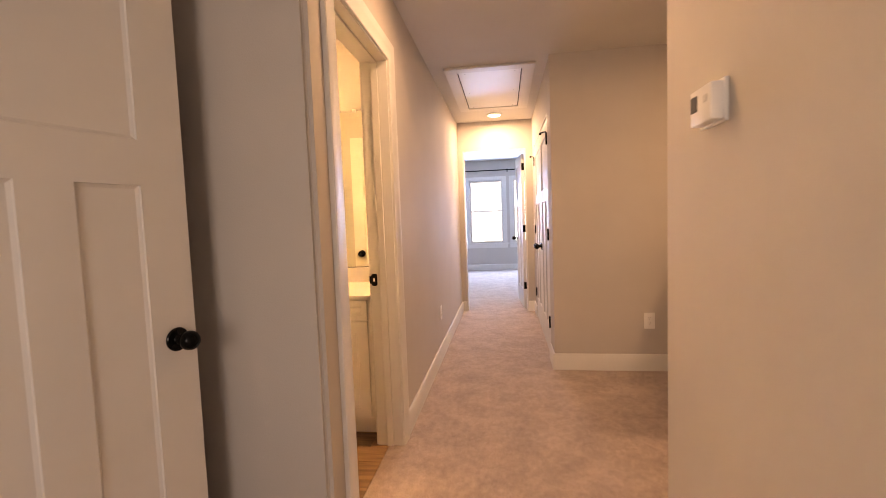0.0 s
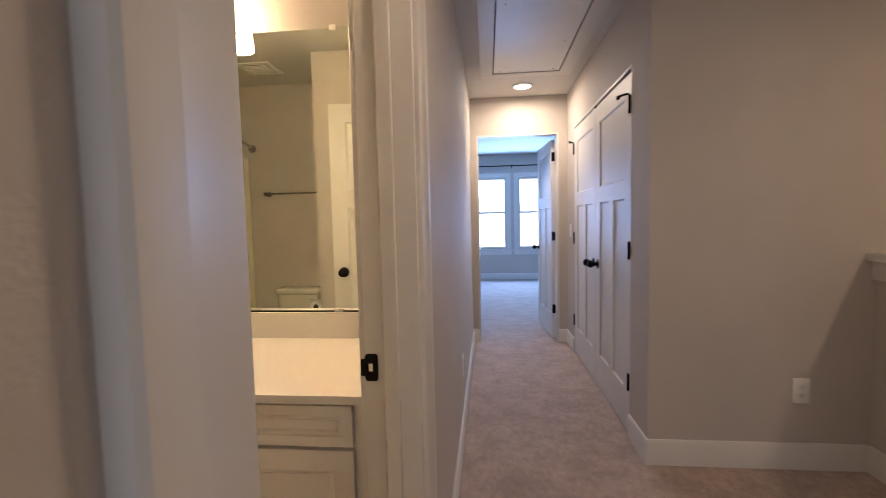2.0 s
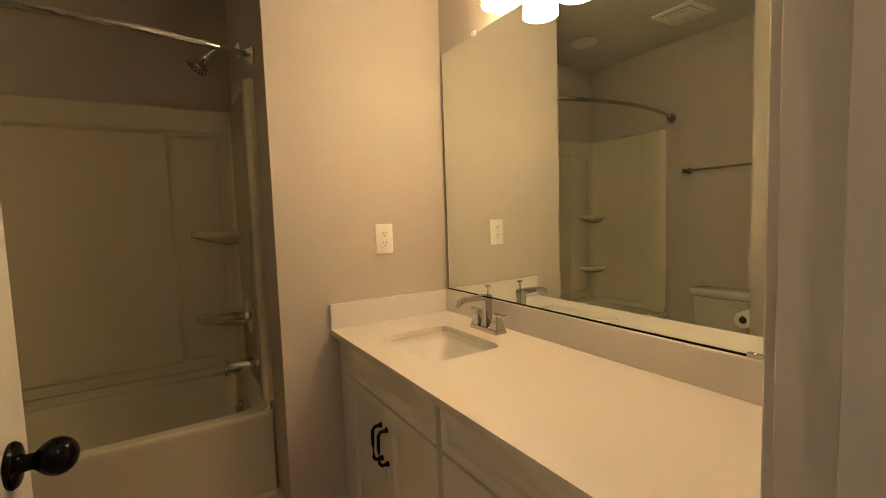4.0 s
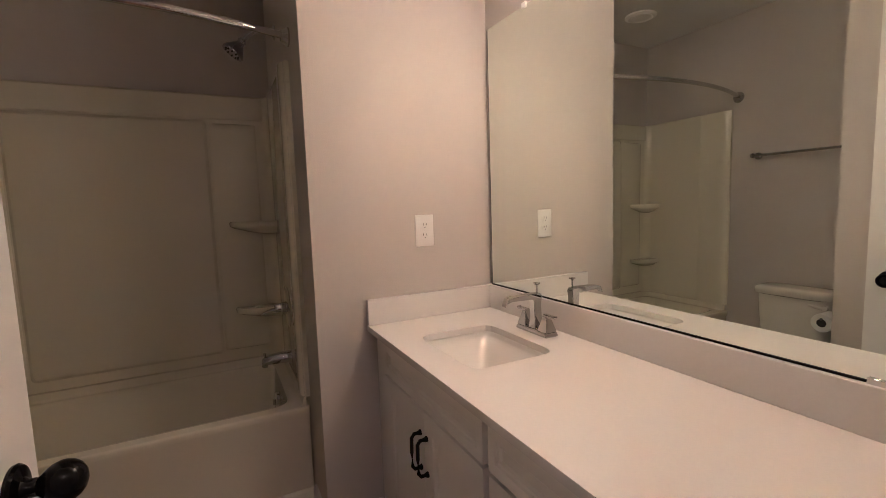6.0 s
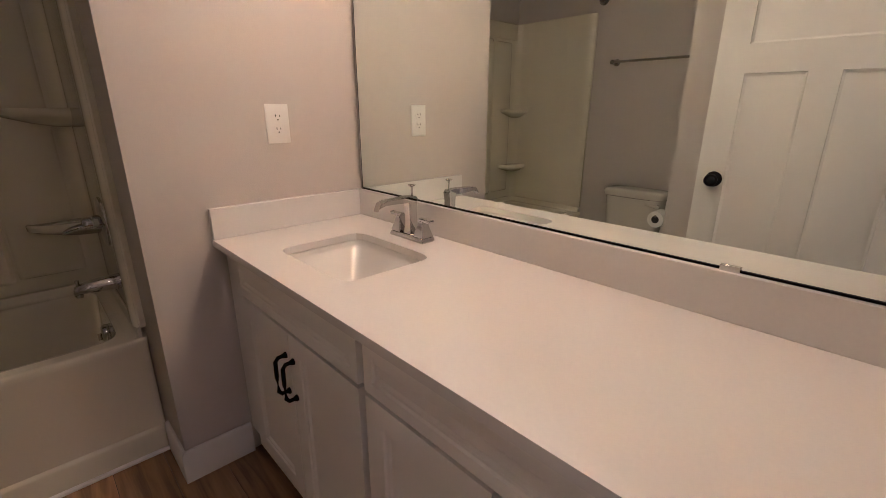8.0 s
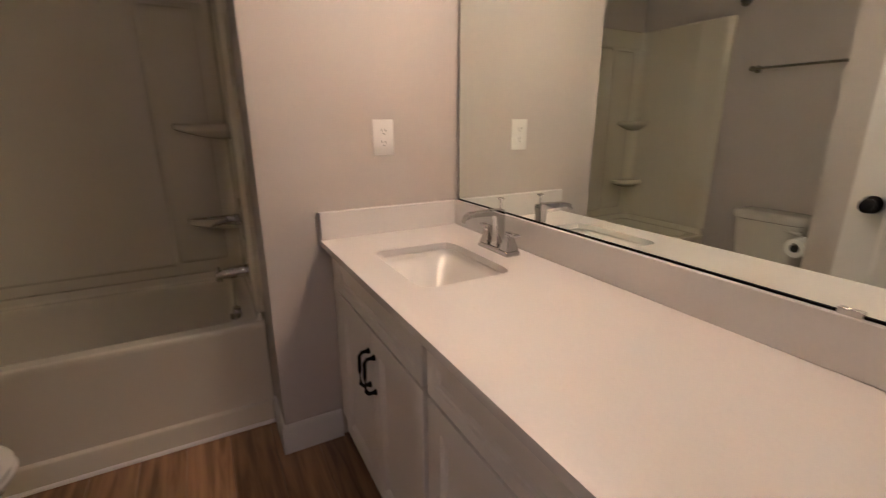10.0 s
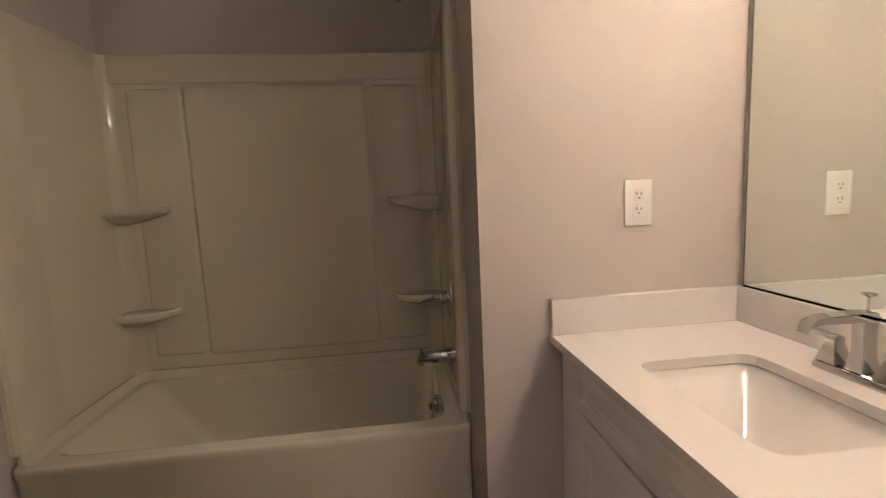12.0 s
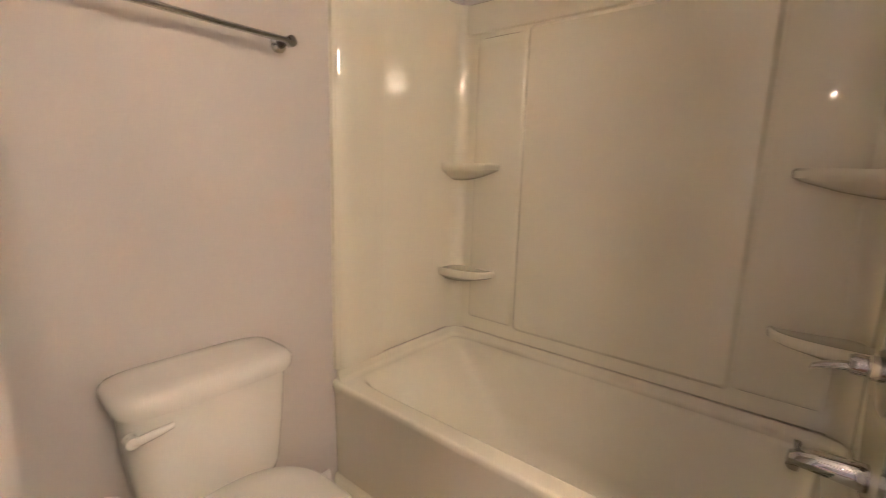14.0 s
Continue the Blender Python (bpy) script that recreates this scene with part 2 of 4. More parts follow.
wall("wall_landing_south", (0.82, 1.58, -2.7, 2.67, 1.70, H))
# closing wall; its opening is made for the added daylight lamp
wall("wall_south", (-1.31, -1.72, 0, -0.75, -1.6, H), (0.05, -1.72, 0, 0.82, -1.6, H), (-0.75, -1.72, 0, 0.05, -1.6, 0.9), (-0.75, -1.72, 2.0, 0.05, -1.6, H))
wall("wall_stub", (CX, SY, 0, 1.69, SY + 0.12, H))
wall("wall_closet", (CX, SY + 0.12, 0, CX + 0.12, CL0 - JT, H), (CX, CL1 + JT, 0, CX + 0.12, EY, H), (CX, CL0 - JT, CLZ + JT, CX + 0.12, CL1 + JT, H))
wall("wall_closet_back", (CX + 0.7, SY + 0.12, 0, CX + 0.8, EY, H))
wall("wall_hall_end", (-1.6, EY, 0, BD0 - JT, EY + 0.12, 2.53), (BD1 + JT, EY, 0, 2.67, EY + 0.12, 2.53), (BD0 - JT, EY, BDZ + JT, BD1 + JT, EY + 0.12, 2.53))
wall("wall_stair_east", (2.55, 1.70, -2.7, 2.67, EY, H))
wall("wall_stair_north", (1.45, EY - 0.1, -2.7, 2.55, EY, H))
wall("half_wall_side", (1.585, 2.84, -0.3, 1.69, SY, 1.02), label="greige half wall at the stair opening")
wall("half_wall_end", (1.30, 2.71, 0, 1.69, 2.84, 1.02), label="boxed end of the half wall")

# bedroom beyond
BYW = 10.6
W_Z0, W_Z1 = 0.62, 2.07
WINS = ((-0.60, 0.165), (0.40, 1.165))
wall("wall_bedroom_west", (-1.6, EY + 0.12, 0, -1.48, BYW, 2.53))
wall("wall_bedroom_east", (2.6, EY + 0.12, 0, 2.72, BYW, 2.53))
wall("wall_bedroom_north", (-1.6, BYW, 0, 2.72, BYW + 0.15, W_Z0), (-1.6, BYW, W_Z1, 2.72, BYW + 0.15, 2.53),
     (-1.6, BYW, W_Z0, WINS[0][0], BYW + 0.15, W_Z1), (WINS[0][1], BYW, W_Z0, WINS[1][0], BYW + 0.15, W_Z1), (WINS[1][1], BYW, W_Z0, 2.72, BYW + 0.15, W_Z1))

solid("ceiling", boxed(-3.15, -1.72, H, 2.67, EY, H + 0.09), CEIL, "white lightly textured ceiling", "ceiling", smooth=0)
solid("ceiling_bedroom", boxed(-1.6, EY, 2.53, 2.72, BYW + 0.15, 2.63), CEIL, "white bedroom ceiling", "ceiling", smooth=0)
bm = boxed(-0.455, -1.72, -0.1, 1.60, EY + 0.12, 0.0)
box(bm, -1.65, -1.72, -0.1, -0.455, 1.63, 0.0)
box(bm, -1.6, EY + 0.12, -0.1, 2.72, BYW, 0.0)
box(bm, 1.60, 1.6, -0.1, 1.70, 2.84, 0.0)
solid("carpet_floor", bm, CARPET, "beige cut-pile carpet with trodden pile", "carpet", smooth=0)
solid("bath_subfloor", boxed(-3.15, SWY - 0.1, -0.12, -0.455, NY + 0.1, -0.012), DARK, "dark underlay under the plank floor", "floor", smooth=0)
solid("stair_floor", boxed(1.70, 1.70, -2.8, 2.55, EY, -2.7), CARPET, "carpeted lower landing", "floor", smooth=0)
backdrop = solid("backdrop", boxed(-14, 16, -6, 16, 16.1, 10), DAYGLOW, "bright overcast sky outside the windows", "sky", smooth=0)


# ---- trim ----
CASING = ((0.0, 0.0), (0.0, 0.010), (0.003, 0.0125), (0.058, 0.0155), (0.064, 0.0185), (0.096, 0.0185), (0.100, 0.015), (0.100, 0.0))


def casing(name, a0, a1, top, put):
    """A mitred door casing; put(a, z, v) gives the place at a along the wall, v proud of it."""
    rings = []
    for a, z, sa, sz in ((a0, 0.0, -1, 0), (a0, top, -1, 1), (a1, top, 1, 1), (a1, 0.0, 1, 0)):
        rings.append([put(a + sa * (u + 0.006), z + sz * (u + 0.006), v) for u, v in CASING])
    return solid(name, loft(bmesh.new(), rings), TRIM, "white painted moulded door casing", "casing", smooth=30)


def jambs(name, boxes):
    ob = thing(name, boxes[0][:3], "white painted door jamb with stop", "door jamb", kind="structure")
    for b in boxes:
        part("jamb_board", boxed(*b, bevel=0.0015, seg=1), TRIM, ob)
    return ob


casing("trim_bath_door_hall", OY0, OY1, OZ, lambda a, z, v: Vector((HX + v, a, z)))
casing("trim_bath_door_inside", OY0, OY1, OZ, lambda a, z, v: Vector((BX - v, a, z)))
jamb = jambs("jamb_bath", ((BX, OY0 - JT, 0, HX, OY0, OZ + JT), (BX, OY1, 0, HX, OY1 + JT, OZ + JT), (BX, OY0, OZ, HX, OY1, OZ + JT),
                           (-0.465, OY0, 0, -0.43, OY0 + 0.011, OZ), (-0.465, OY1 - 0.011, 0, -0.43, OY1, OZ), (-0.465, OY0, OZ - 0.011, -0.43, OY1, OZ)))
bm = bmesh.new()
plate_ring = lambda y: [Vector((-0.497 + 0.016 * math.copysign(abs(math.cos(a)) ** 0.4, math.cos(a)), y, 0.9125 + 0.033 * math.copysign(abs(math.sin(a)) ** 0.3, math.sin(a)))) for a in [2 * math.pi * k / 32 for k in range(32)]]
loft(bm, [plate_ring(OY1 - 0.0001), plate_ring(OY1 - 0.0025)])
box(bm, -0.523, OY1 - 0.004, 0.892, -0.511, OY1 - 0.0001, 0.933, bevel=0.001, seg=1)
strike = part("strike_plate", bm, BLACK, jamb, "black metal strike plate")
part("strike_hole", boxed(-0.503, OY1 - 0.0032, 0.904, -0.494, OY1 - 0.0024, 0.922), CHROME, jamb, "bare metal latch hole")
bedroom_jamb = jambs("jamb_bedroom", ((BD0 - JT, EY, 0, BD0, EY + 0.12, BDZ + JT), (BD1, EY, 0, BD1 + JT, EY + 0.12, BDZ + JT), (BD0, EY, BDZ, BD1, EY + 0.12, BDZ + JT)))
for z in (0.31, 1.06, 1.86):
    part("hinge", boxed(0.430, EY + 0.1185, z - 0.045, 0.4645, EY + 0.1270, z + 0.045, bevel=0.001, seg=1), BLACK, bedroom_jamb, "black butt hinge")
jambs("jamb_closet", ((CX, CL0 - JT, 0, CX + 0.12, CL0, CLZ + JT), (CX, CL1, 0, CX + 0.12, CL1 + JT, CLZ + JT), (CX, CL0, CLZ, CX + 0.12, CL1, CLZ + JT)))


def baseboard(x0, y0, x1, y1, side, h=0.13, t=0.014):
    """Along one wall from (x0, y0) to (x1, y1); side: the way it stands proud of the wall."""
    ends = [(x0, y0), (x1, y1)]
    d = {"+x": (1, 0), "-x": (-1, 0), "+y": (0, 1), "-y": (0, -1)}[side]
    prof = ((0, 0), (t, 0), (t, h - 0.012), (t - 0.004, h - 0.004), (t - 0.007, h), (0, h))
    rings = [[Vector((x + d[0] * u, y + d[1] * u, z)) for u, z in prof] for x, y in ends]
    return solid("baseboard", loft(bmesh.new(), rings), TRIM, "white painted baseboard", "baseboard", smooth=30)


baseboard(HX, OY1 + 0.107, HX, EY, "+x")
baseboard(HX, 1.595, HX, OY0 - 0.108, "+x")
baseboard(-1.33, 1.56, HX - 0.018, 1.56, "-y")
baseboard(CX, SY - 0.014, CX, CL0 - JT, "-x")
baseboard(CX, CL1 + JT, CX, EY - 0.014, "-x")
baseboard(CX, EY, BD1 + JT, EY, "-y")
baseboard(HX + 0.014, EY, BD0 - JT, EY, "-y")
baseboard(CX, SY, 1.585, SY, "-y")
baseboard(1.585, 2.84, 1.585, SY - 0.014, "-x")
baseboard(1.30, 2.71, 1.53, 2.71, "-y", t=0.016)
baseboard(1.30, 2.694, 1.30, 2.84, "-x", t=0.016)
baseboard(0.70, -1.6, 0.70, 1.70, "-x")
baseboard(0.70, 1.70, 2.5, 1.70, "+y")
baseboard(-1.48, BYW, 2.6, BYW, "-y")
baseboard(TX, TY, TX, 2.60, "+x", h=0.12)
baseboard(TX + 0.014, TY, -2.262, TY, "-y", h=0.12)
baseboard(-2.26, SWY, -1.43, SWY, "+y", h=0.12)
baseboard(-1.43, SWY + 0.014, -1.43, 1.66, "-x", h=0.12)
baseboard(-1.43, 1.66, BX, 1.66, "+y", h=0.12)

# cap of the half wall
bm = boxed(1.535, 2.66, 1.02, 1.74, SY, 1.055, bevel=0.004)
box(bm, 1.565, 2.66, 0.93, 1.5845, SY, 1.02, bevel=0.002)
solid("trim_half_wall_cap_side", bm, TRIM, "white painted cap board with fascia", "cap")
bm = boxed(1.245, 2.655, 1.022, 1.70, 2.895, 1.060, bevel=0.004)
for b in ((1.275, 2.685, 0.92, 1.70, 2.7095), (1.275, 2.8405, 0.92, 1.56, 2.865), (1.275, 2.7095, 0.92, 1.2995, 2.8405)):
    box(bm, b[0], b[1], b[2], b[3], b[4], 1.022)
solid("trim_half_wall_cap_end", bm, TRIM, "white painted cap with fascia on the boxed end", "cap")


# ---- attic hatch and lamps ----
hatch = thing("attic_hatch", (0.09, 4.65, H), "white plywood attic hatch in a flat white frame", "attic hatch")
X0, X1, Y0, Y1 = -0.262, 0.475, 3.90, 5.34
for b in ((X0, Y0, X0 + 0.10, Y1), (X1 - 0.10, Y0, X1, Y1), (X0 + 0.10, Y0, X1 - 0.10, Y0 + 0.10), (X0 + 0.10, Y1 - 0.10, X1 - 0.10, Y1)):
    part("frame_board", boxed(b[0], b[1], H - 0.018, b[2], b[3], H, bevel=0.002, seg=1), TRIM, hatch)
part("panel", boxed(X0 + 0.109, Y0 + 0.109, H - 0.012, X1 - 0.109, Y1 - 0.109, H - 0.001, bevel=0.002, seg=1), HATCH, hatch, "smooth painted hatch panel")
for x in (X0 + 0.16, X1 - 0.16):
    for y in (Y0 + 0.16, (Y0 + Y1) / 2, Y1 - 0.16):
        part("screw", rod(bmesh.new(), (x, y, H - 0.0118), (x, y, H - 0.0132), 0.005, n=10), DARK, hatch)
part("gap", boxed(X0 + 0.10, Y0 + 0.10, H - 0.004, X1 - 0.10, Y1 - 0.10, H - 0.0005), DARK, hatch, "dark gap round the panel")


def disc_light(x, y, label):
    ob = thing("ceiling_light", (x, y, H), label, "ceiling light", "ceiling lights")
    part("rim", lathe(bmesh.new(), ((0.070, H), (0.088, H), (0.088, H - 0.008), (0.080, H - 0.016), (0.070, H - 0.018)), Matrix.Translation((x, y, 0))), TRIM, ob)
    part("diffuser", lathe(bmesh.new(), ((0.069, H - 0.010), (0.069, H - 0.019), (0.050, H - 0.025), (0.0, H - 0.028)), Matrix.Translation((x, y, 0))), LAMP, ob, "lit frosted diffuser")
    return ob


disc_light(0.11, 5.62, "lit round flush ceiling light near the bedroom door")
disc_light(0.15, 2.28, "lit round flush ceiling light by the bathroom")
disc_light(2.08, 2.62, "lit round flush ceiling light over the stairs")


# ---- doors ----
def knob(root, x, z, y, side):
    """A round knob on the face at y; side +1 or -1: the way it points."""
    m = Matrix.Translation((x, y, z)) @ Matrix.Rotation(radians(-90 * side), 4, 'X')
    bm = lathe(bmesh.new(), ((0.033, 0.0), (0.034, 0.004), (0.031, 0.008), (0.016, 0.011), (0.012, 0.016), (0.012, 0.026), (0.0155, 0.030), (0.0205, 0.035), (0.0245, 0.041), (0.027, 0.048), (0.0275, 0.055), (0.0255, 0.063), (0.021, 0.070), (0.0135, 0.0755), (0.006, 0.078), (0.0, 0.0785)), m, 32)
    return part("knob", bm, BLACK, root, "black round door knob", local=True)


def door_leaf(name, m, w, label, knob_x=None, knob_sides=(1, -1), knob_z=0.91, stile=0.11, mull=0.10, h=2.03, t=0.035, lower_top=1.35, upper_bottom=1.46, hinge_side=1, hook=False, group="", latch=True):
    """A three-panel door: hinge at the origin, leaf along +x, thickness from 0 to -t along y."""
    ob = thing(name, (0, 0, 0), label, "door", group, "structure", m)
    for name_, x0, z0, x1, z1 in (("stile", 0, 0.012, stile, h), ("stile", w - stile, 0.012, w, h), ("rail", stile, 0.012, w - stile, 0.25), ("rail", stile, lower_top, w - stile, upper_bottom), ("rail", stile, h - 0.12, w - stile, h), ("mullion", w / 2 - mull / 2, 0.25, w / 2 + mull / 2, lower_top)):
        part(name_, boxed(x0, -t, z0, x1, 0, z1), TRIM, ob, smooth=0, local=True)
    for x0, z0, x1, z1 in ((stile, 0.25, w / 2 - mull / 2, lower_top), (w / 2 + mull / 2, 0.25, w - stile, lower_top), (stile, upper_bottom, w - stile, h - 0.12)):
        bm = bmesh.new()
        e = 0.010
        for y0, y1 in ((0.0, -0.010), (-t, -t + 0.010)):
            rings = [[Vector((x0 + s, y, z0 + s)), Vector((x1 - s, y, z0 + s)), Vector((x1 - s, y, z1 - s)), Vector((x0 + s, y, z1 - s))] for s, y in ((0.0, y0), (0.002, y0 + (y1 - y0) * 0.55), (e, y1))]
            loft(bm, rings, False, True)
        part("panel", bm, TRIM, ob, smooth=20, local=True)
    kx = w - 0.06 if knob_x is None else knob_x
    for s in knob_sides:
        knob(ob, kx, knob_z, 0.0 if s > 0 else -t, s)
    if latch:
        part("latch", boxed(w - 0.001, -t * 0.75, knob_z - 0.03, w + 0.002, -t * 0.25, knob_z + 0.03), BLACK, ob, "black latch plate", local=True)
    for z in (0.31, 1.06, 1.86):
        bm = boxed(-0.012, hinge_side * 0.002 - (t if hinge_side < 0 else 0), z - 0.045, 0.002, hinge_side * 0.010 - (t if hinge_side < 0 else 0), z + 0.045)
        rod(bm, (-0.004, hinge_side * 0.008 - (t if hinge_side < 0 else 0), z - 0.05), (-0.004, hinge_side * 0.008 - (t if hinge_side < 0 else 0), z + 0.05), 0.007, n=12)
        box(bm, -0.0022, -t + 0.003, z - 0.045, -0.0002, -0.003, z + 0.045)
        hp = part("hinge", bm, BLACK, ob, "black butt hinge", local=True)
        if hook and z > 1.5:
            bm = tube(bmesh.new(), [(-0.004, 0.012, z + 0.055), (0.01, 0.03, z + 0.055), (0.045, 0.05, z + 0.055), (0.055, 0.05, z + 0.05)], 0.006, 10)
            rod(bm, (0.055, 0.043, z + 0.05), (0.055, 0.060, z + 0.05), 0.011, n=14)
            part("door_stop", bm, BLACK, ob, "black hinge-pin door stop", local=True)
    return ob


# the bathroom door, open against its wall; leaf along -x
door_leaf("door_bath", pose(-0.525, 1.762, 0, 0, 0, 180 - 3.4), 0.735, "white three-panel bathroom door standing open", hinge_side=-1, knob_z=0.915, knob_x=0.665)
# the door beside the start of the hall, open
door_leaf("door_nook", pose(-0.924, 0.783, 0, 0, 0, 75), 0.672, "white three-panel door standing open at the hall", stile=0.127, mull=0.11, lower_top=1.341, upper_bottom=1.46, knob_sides=(-1,), knob_z=0.91, hinge_side=-1)
# closet pair
cw = (CL1 - CL0) / 2 - 0.004
near = door_leaf("door_closet", pose(CX + 0.002, CL0 + 0.002, 0, 0, 0, 90), cw, "closed white three-panel closet door, one of a pair", knob_sides=(1,), hinge_side=1, hook=True, group="closet doors", latch=False)
far = door_leaf("door_closet", Matrix.Translation((CX + 0.002, CL1 - 0.002, 0)) @ pose(0, 0, 0, 0, 0, 90) @ Matrix.Diagonal((-1, 1, 1, 1)), cw, "closed white three-panel closet door, one of a pair", knob_sides=(1,), hinge_side=1, hook=True, group="closet doors", latch=False)
# bedroom door, open into the room
door_leaf("door_bedroom", pose(0.428, EY + 0.128, 0, 0, 0, 94.3), 0.735, "white three-panel bedroom door standing open", hinge_side=-1)


# ---- bedroom windows ----
def window(name, x0, x1):
    ob = thing(name, ((x0 + x1) / 2, BYW, W_Z0), "white double-hung window with bright sky behind", "window", "bedroom windows", "structure")
    y = BYW + 0.02
    mid = (W_Z0 + W_Z1) / 2 + 0.02
    for b in ((x0, y, W_Z0, x0 + 0.04, y + 0.09, W_Z1), (x1 - 0.04, y, W_Z0, x1, y + 0.09, W_Z1), (x0 + 0.04, y, W_Z1 - 0.04, x1 - 0.04, y + 0.09, W_Z1), (x0 + 0.04, y, W_Z0, x1 - 0.04, y + 0.09, W_Z0 + 0.05)):
        part("window_frame", boxed(*b, bevel=0.003, seg=1), TRIM, ob)
    part("meeting_rail", boxed(x0 + 0.04, y + 0.02, mid - 0.018, x1 - 0.04, y + 0.06, mid + 0.018, bevel=0.002, seg=1), TRIM, ob)
    for z0, z1, yy in ((W_Z0 + 0.05, mid - 0.018, y + 0.035), (mid + 0.018, W_Z1 - 0.04, y + 0.05)):
        g = part("pane", boxed(x0 + 0.04, yy, z0, x1 - 0.04, yy + 0.005, z1), GLASS, ob)
        g.visible_shadow = False
    part("window_sill", boxed(x0 - 0.11, BYW - 0.035, W_Z0 - 0.03, x1 + 0.11, BYW + 0.02, W_Z0, bevel=0.004), TRIM, ob)
    part("apron", boxed(x0 - 0.09, BYW - 0.016, W_Z0 - 0.11, x1 + 0.09, BYW, W_Z0 - 0.03, bevel=0.002, seg=1), TRIM, ob)
    for b in ((x0 - 0.085, W_Z0, x0, W_Z1 + 0.085), (x1, W_Z0, x1 + 0.085, W_Z1 + 0.085), (x0, W_Z1, x1, W_Z1 + 0.085)):
        part("casing_board", boxed(b[0], BYW - 0.016, b[1], b[2], BYW, b[3], bevel=0.002, seg=1), TRIM, ob)
    return ob


for i, (x0, x1) in enumerate(WINS):
    window("window_%d" % (i + 1), x0, x1)
rod_ob = thing("curtain_rod", (0.3, BYW - 0.07, 2.28), "black metal curtain rod with no curtains", "curtain rod")
part("bar", rod(bmesh.new(), (-0.85, BYW - 0.08, 2.29), (1.45, BYW - 0.08, 2.29), 0.011), BLACK, rod_ob)
for x in (-0.72, 0.28, 1.32):
    bm = boxed(x - 0.012, BYW - 0.006, 2.25, x + 0.012, BYW, 2.32)
    rod(bm, (x, BYW - 0.005, 2.285), (x, BYW - 0.09, 2.28), 0.006, n=10)
    part("bracket", bm, BLACK, rod_ob)
for x, s in ((-0.85, -1), (1.45, 1)):
    part("finial", lathe(bmesh.new(), ((0.006, 0), (0.02, 0.01), (0.022, 0.02), (0.015, 0.034), (0.0, 0.04)), pose(x, BYW - 0.08, 2.29, 0, 90 * s, 0), 16), BLACK, rod_ob)

part("ball_catch", boxed(CX - 0.004, (CL0 + CL1) / 2 - 0.02, 2.028, CX + 0.02, (CL0 + CL1) / 2 + 0.02, 2.040), BLACK, near, "black ball catch")
sw = thing("light_switch", (CX, 5.81, 1.12), "white light switch beside the closet", "light switch")
part("cover_plate", boxed(CX - 0.006, 5.775, 1.06, CX, 5.845, 1.18, bevel=0.003), PLASTIC, sw)
part("toggle", boxed(CX - 0.014, 5.805, 1.108, CX - 0.005, 5.815, 1.130, bevel=0.002), PLASTIC, sw)


# ---- bathroom: vanity ----
CT, CF = 0.819, 2.570   # counter height and front
VX0, VX1 = TX, BX


def shaker(root, name, x0, x1, z0, z1, y, rail, label, inner=True):
    """A front with a framed, recessed panel, its face at y."""
    bm = bmesh.new()
    t = 0.019
    for b in ((x0, z0, x0 + rail, z1), (x1 - rail, z0, x1, z1), (x0 + rail, z0, x1 - rail, z0 + rail), (x0 + rail, z1 - rail, x1 - rail, z1)):
        box(bm, b[0], y, b[1], b[2], y + t, b[3])
    a, c = (x0 + rail, z0 + rail, x1 - rail, z1 - rail), 0.008
    ring = lambda e, d: [Vector((a[0] + e, y + d, a[1] + e)), Vector((a[2] - e, y + d, a[1] + e)), Vector((a[2] - e, y + d, a[3] - e)), Vector((a[0] + e, y + d, a[3] - e))]
    loft(bm, [ring(0, 0), ring(0.004, 0.004), ring(0.010, 0.004), ring(0.016, 0.009)], False, True)
    return part(name, bm, CABINET, root, label, smooth=20)


def pull(root, x, z0, z1, y):
    bm = tube(bmesh.new(), [(x, y, z0 - 0.006), (x, y - 0.006, z0), (x, y - 0.022, z0), (x, y - 0.030, z0 + 0.010), (x, y - 0.031, (z0 + z1) / 2), (x, y - 0.030, z1 - 0.010), (x, y - 0.022, z1), (x, y - 0.006, z1), (x, y, z1 + 0.006)], 0.0055, 10)
    for z in (z0, z1):
        rod(bm, (x, y, z), (x, y - 0.010, z), 0.009, 0.006, 12)
    return part("handle", bm, BLACK, root, "black bar pull")


def vanity_cabinet(x0, x1, fx0, fx1, label):
    ob = thing("vanity_cabinet", ((x0 + x1) / 2, 2.86, 0), label, "cabinet", "vanity cabinets")
    zc = CT - 0.024
    part("face_frame", boxed(x0, 2.606, 0.10, x1, 2.624, zc), CABINET, ob, smooth=0)
    part("back_panel", boxed(x0, 3.108, 0.10, x1, 3.12, zc), CABINET, ob, smooth=0)
    part("bottom_panel", boxed(x0 + 0.017, 2.625, 0.10, x1 - 0.017, 3.107, 0.116), CABINET, ob, smooth=0)
    for xa in (x0, x1 - 0.016):
        part("side_panel", boxed(xa, 2.625, 0.10, xa + 0.016, 3.107, zc), CABINET, ob, smooth=0)
    part("toe_kick", boxed(x0, 2.66, 0.0, x1, 2.68, 0.10), CABINET, ob, "recessed white toe kick", smooth=0)
    y = 2.586
    mid = (fx0 + fx1) / 2
    shaker(ob, "drawer_front", fx0, fx1, 0.678, 0.786, y, 0.026, "framed drawer front")
    for a, b, px in ((fx0, mid - 0.002, mid - 0.022), (mid + 0.002, fx1, mid + 0.022)):
        d = shaker(ob, "cabinet_door", a, b, 0.115, 0.668, y, 0.055, "framed shaker cabinet door")
        pull(d, px, 0.486, 0.594, y)
    return ob


vanity_cabinet(TX + 0.003, -1.245, -1.915, -1.262, "white painted vanity sink base with shaker fronts")
vanity_cabinet(-1.243, BX - 0.003, -1.238, -0.572, "white painted vanity base with drawer and two doors")

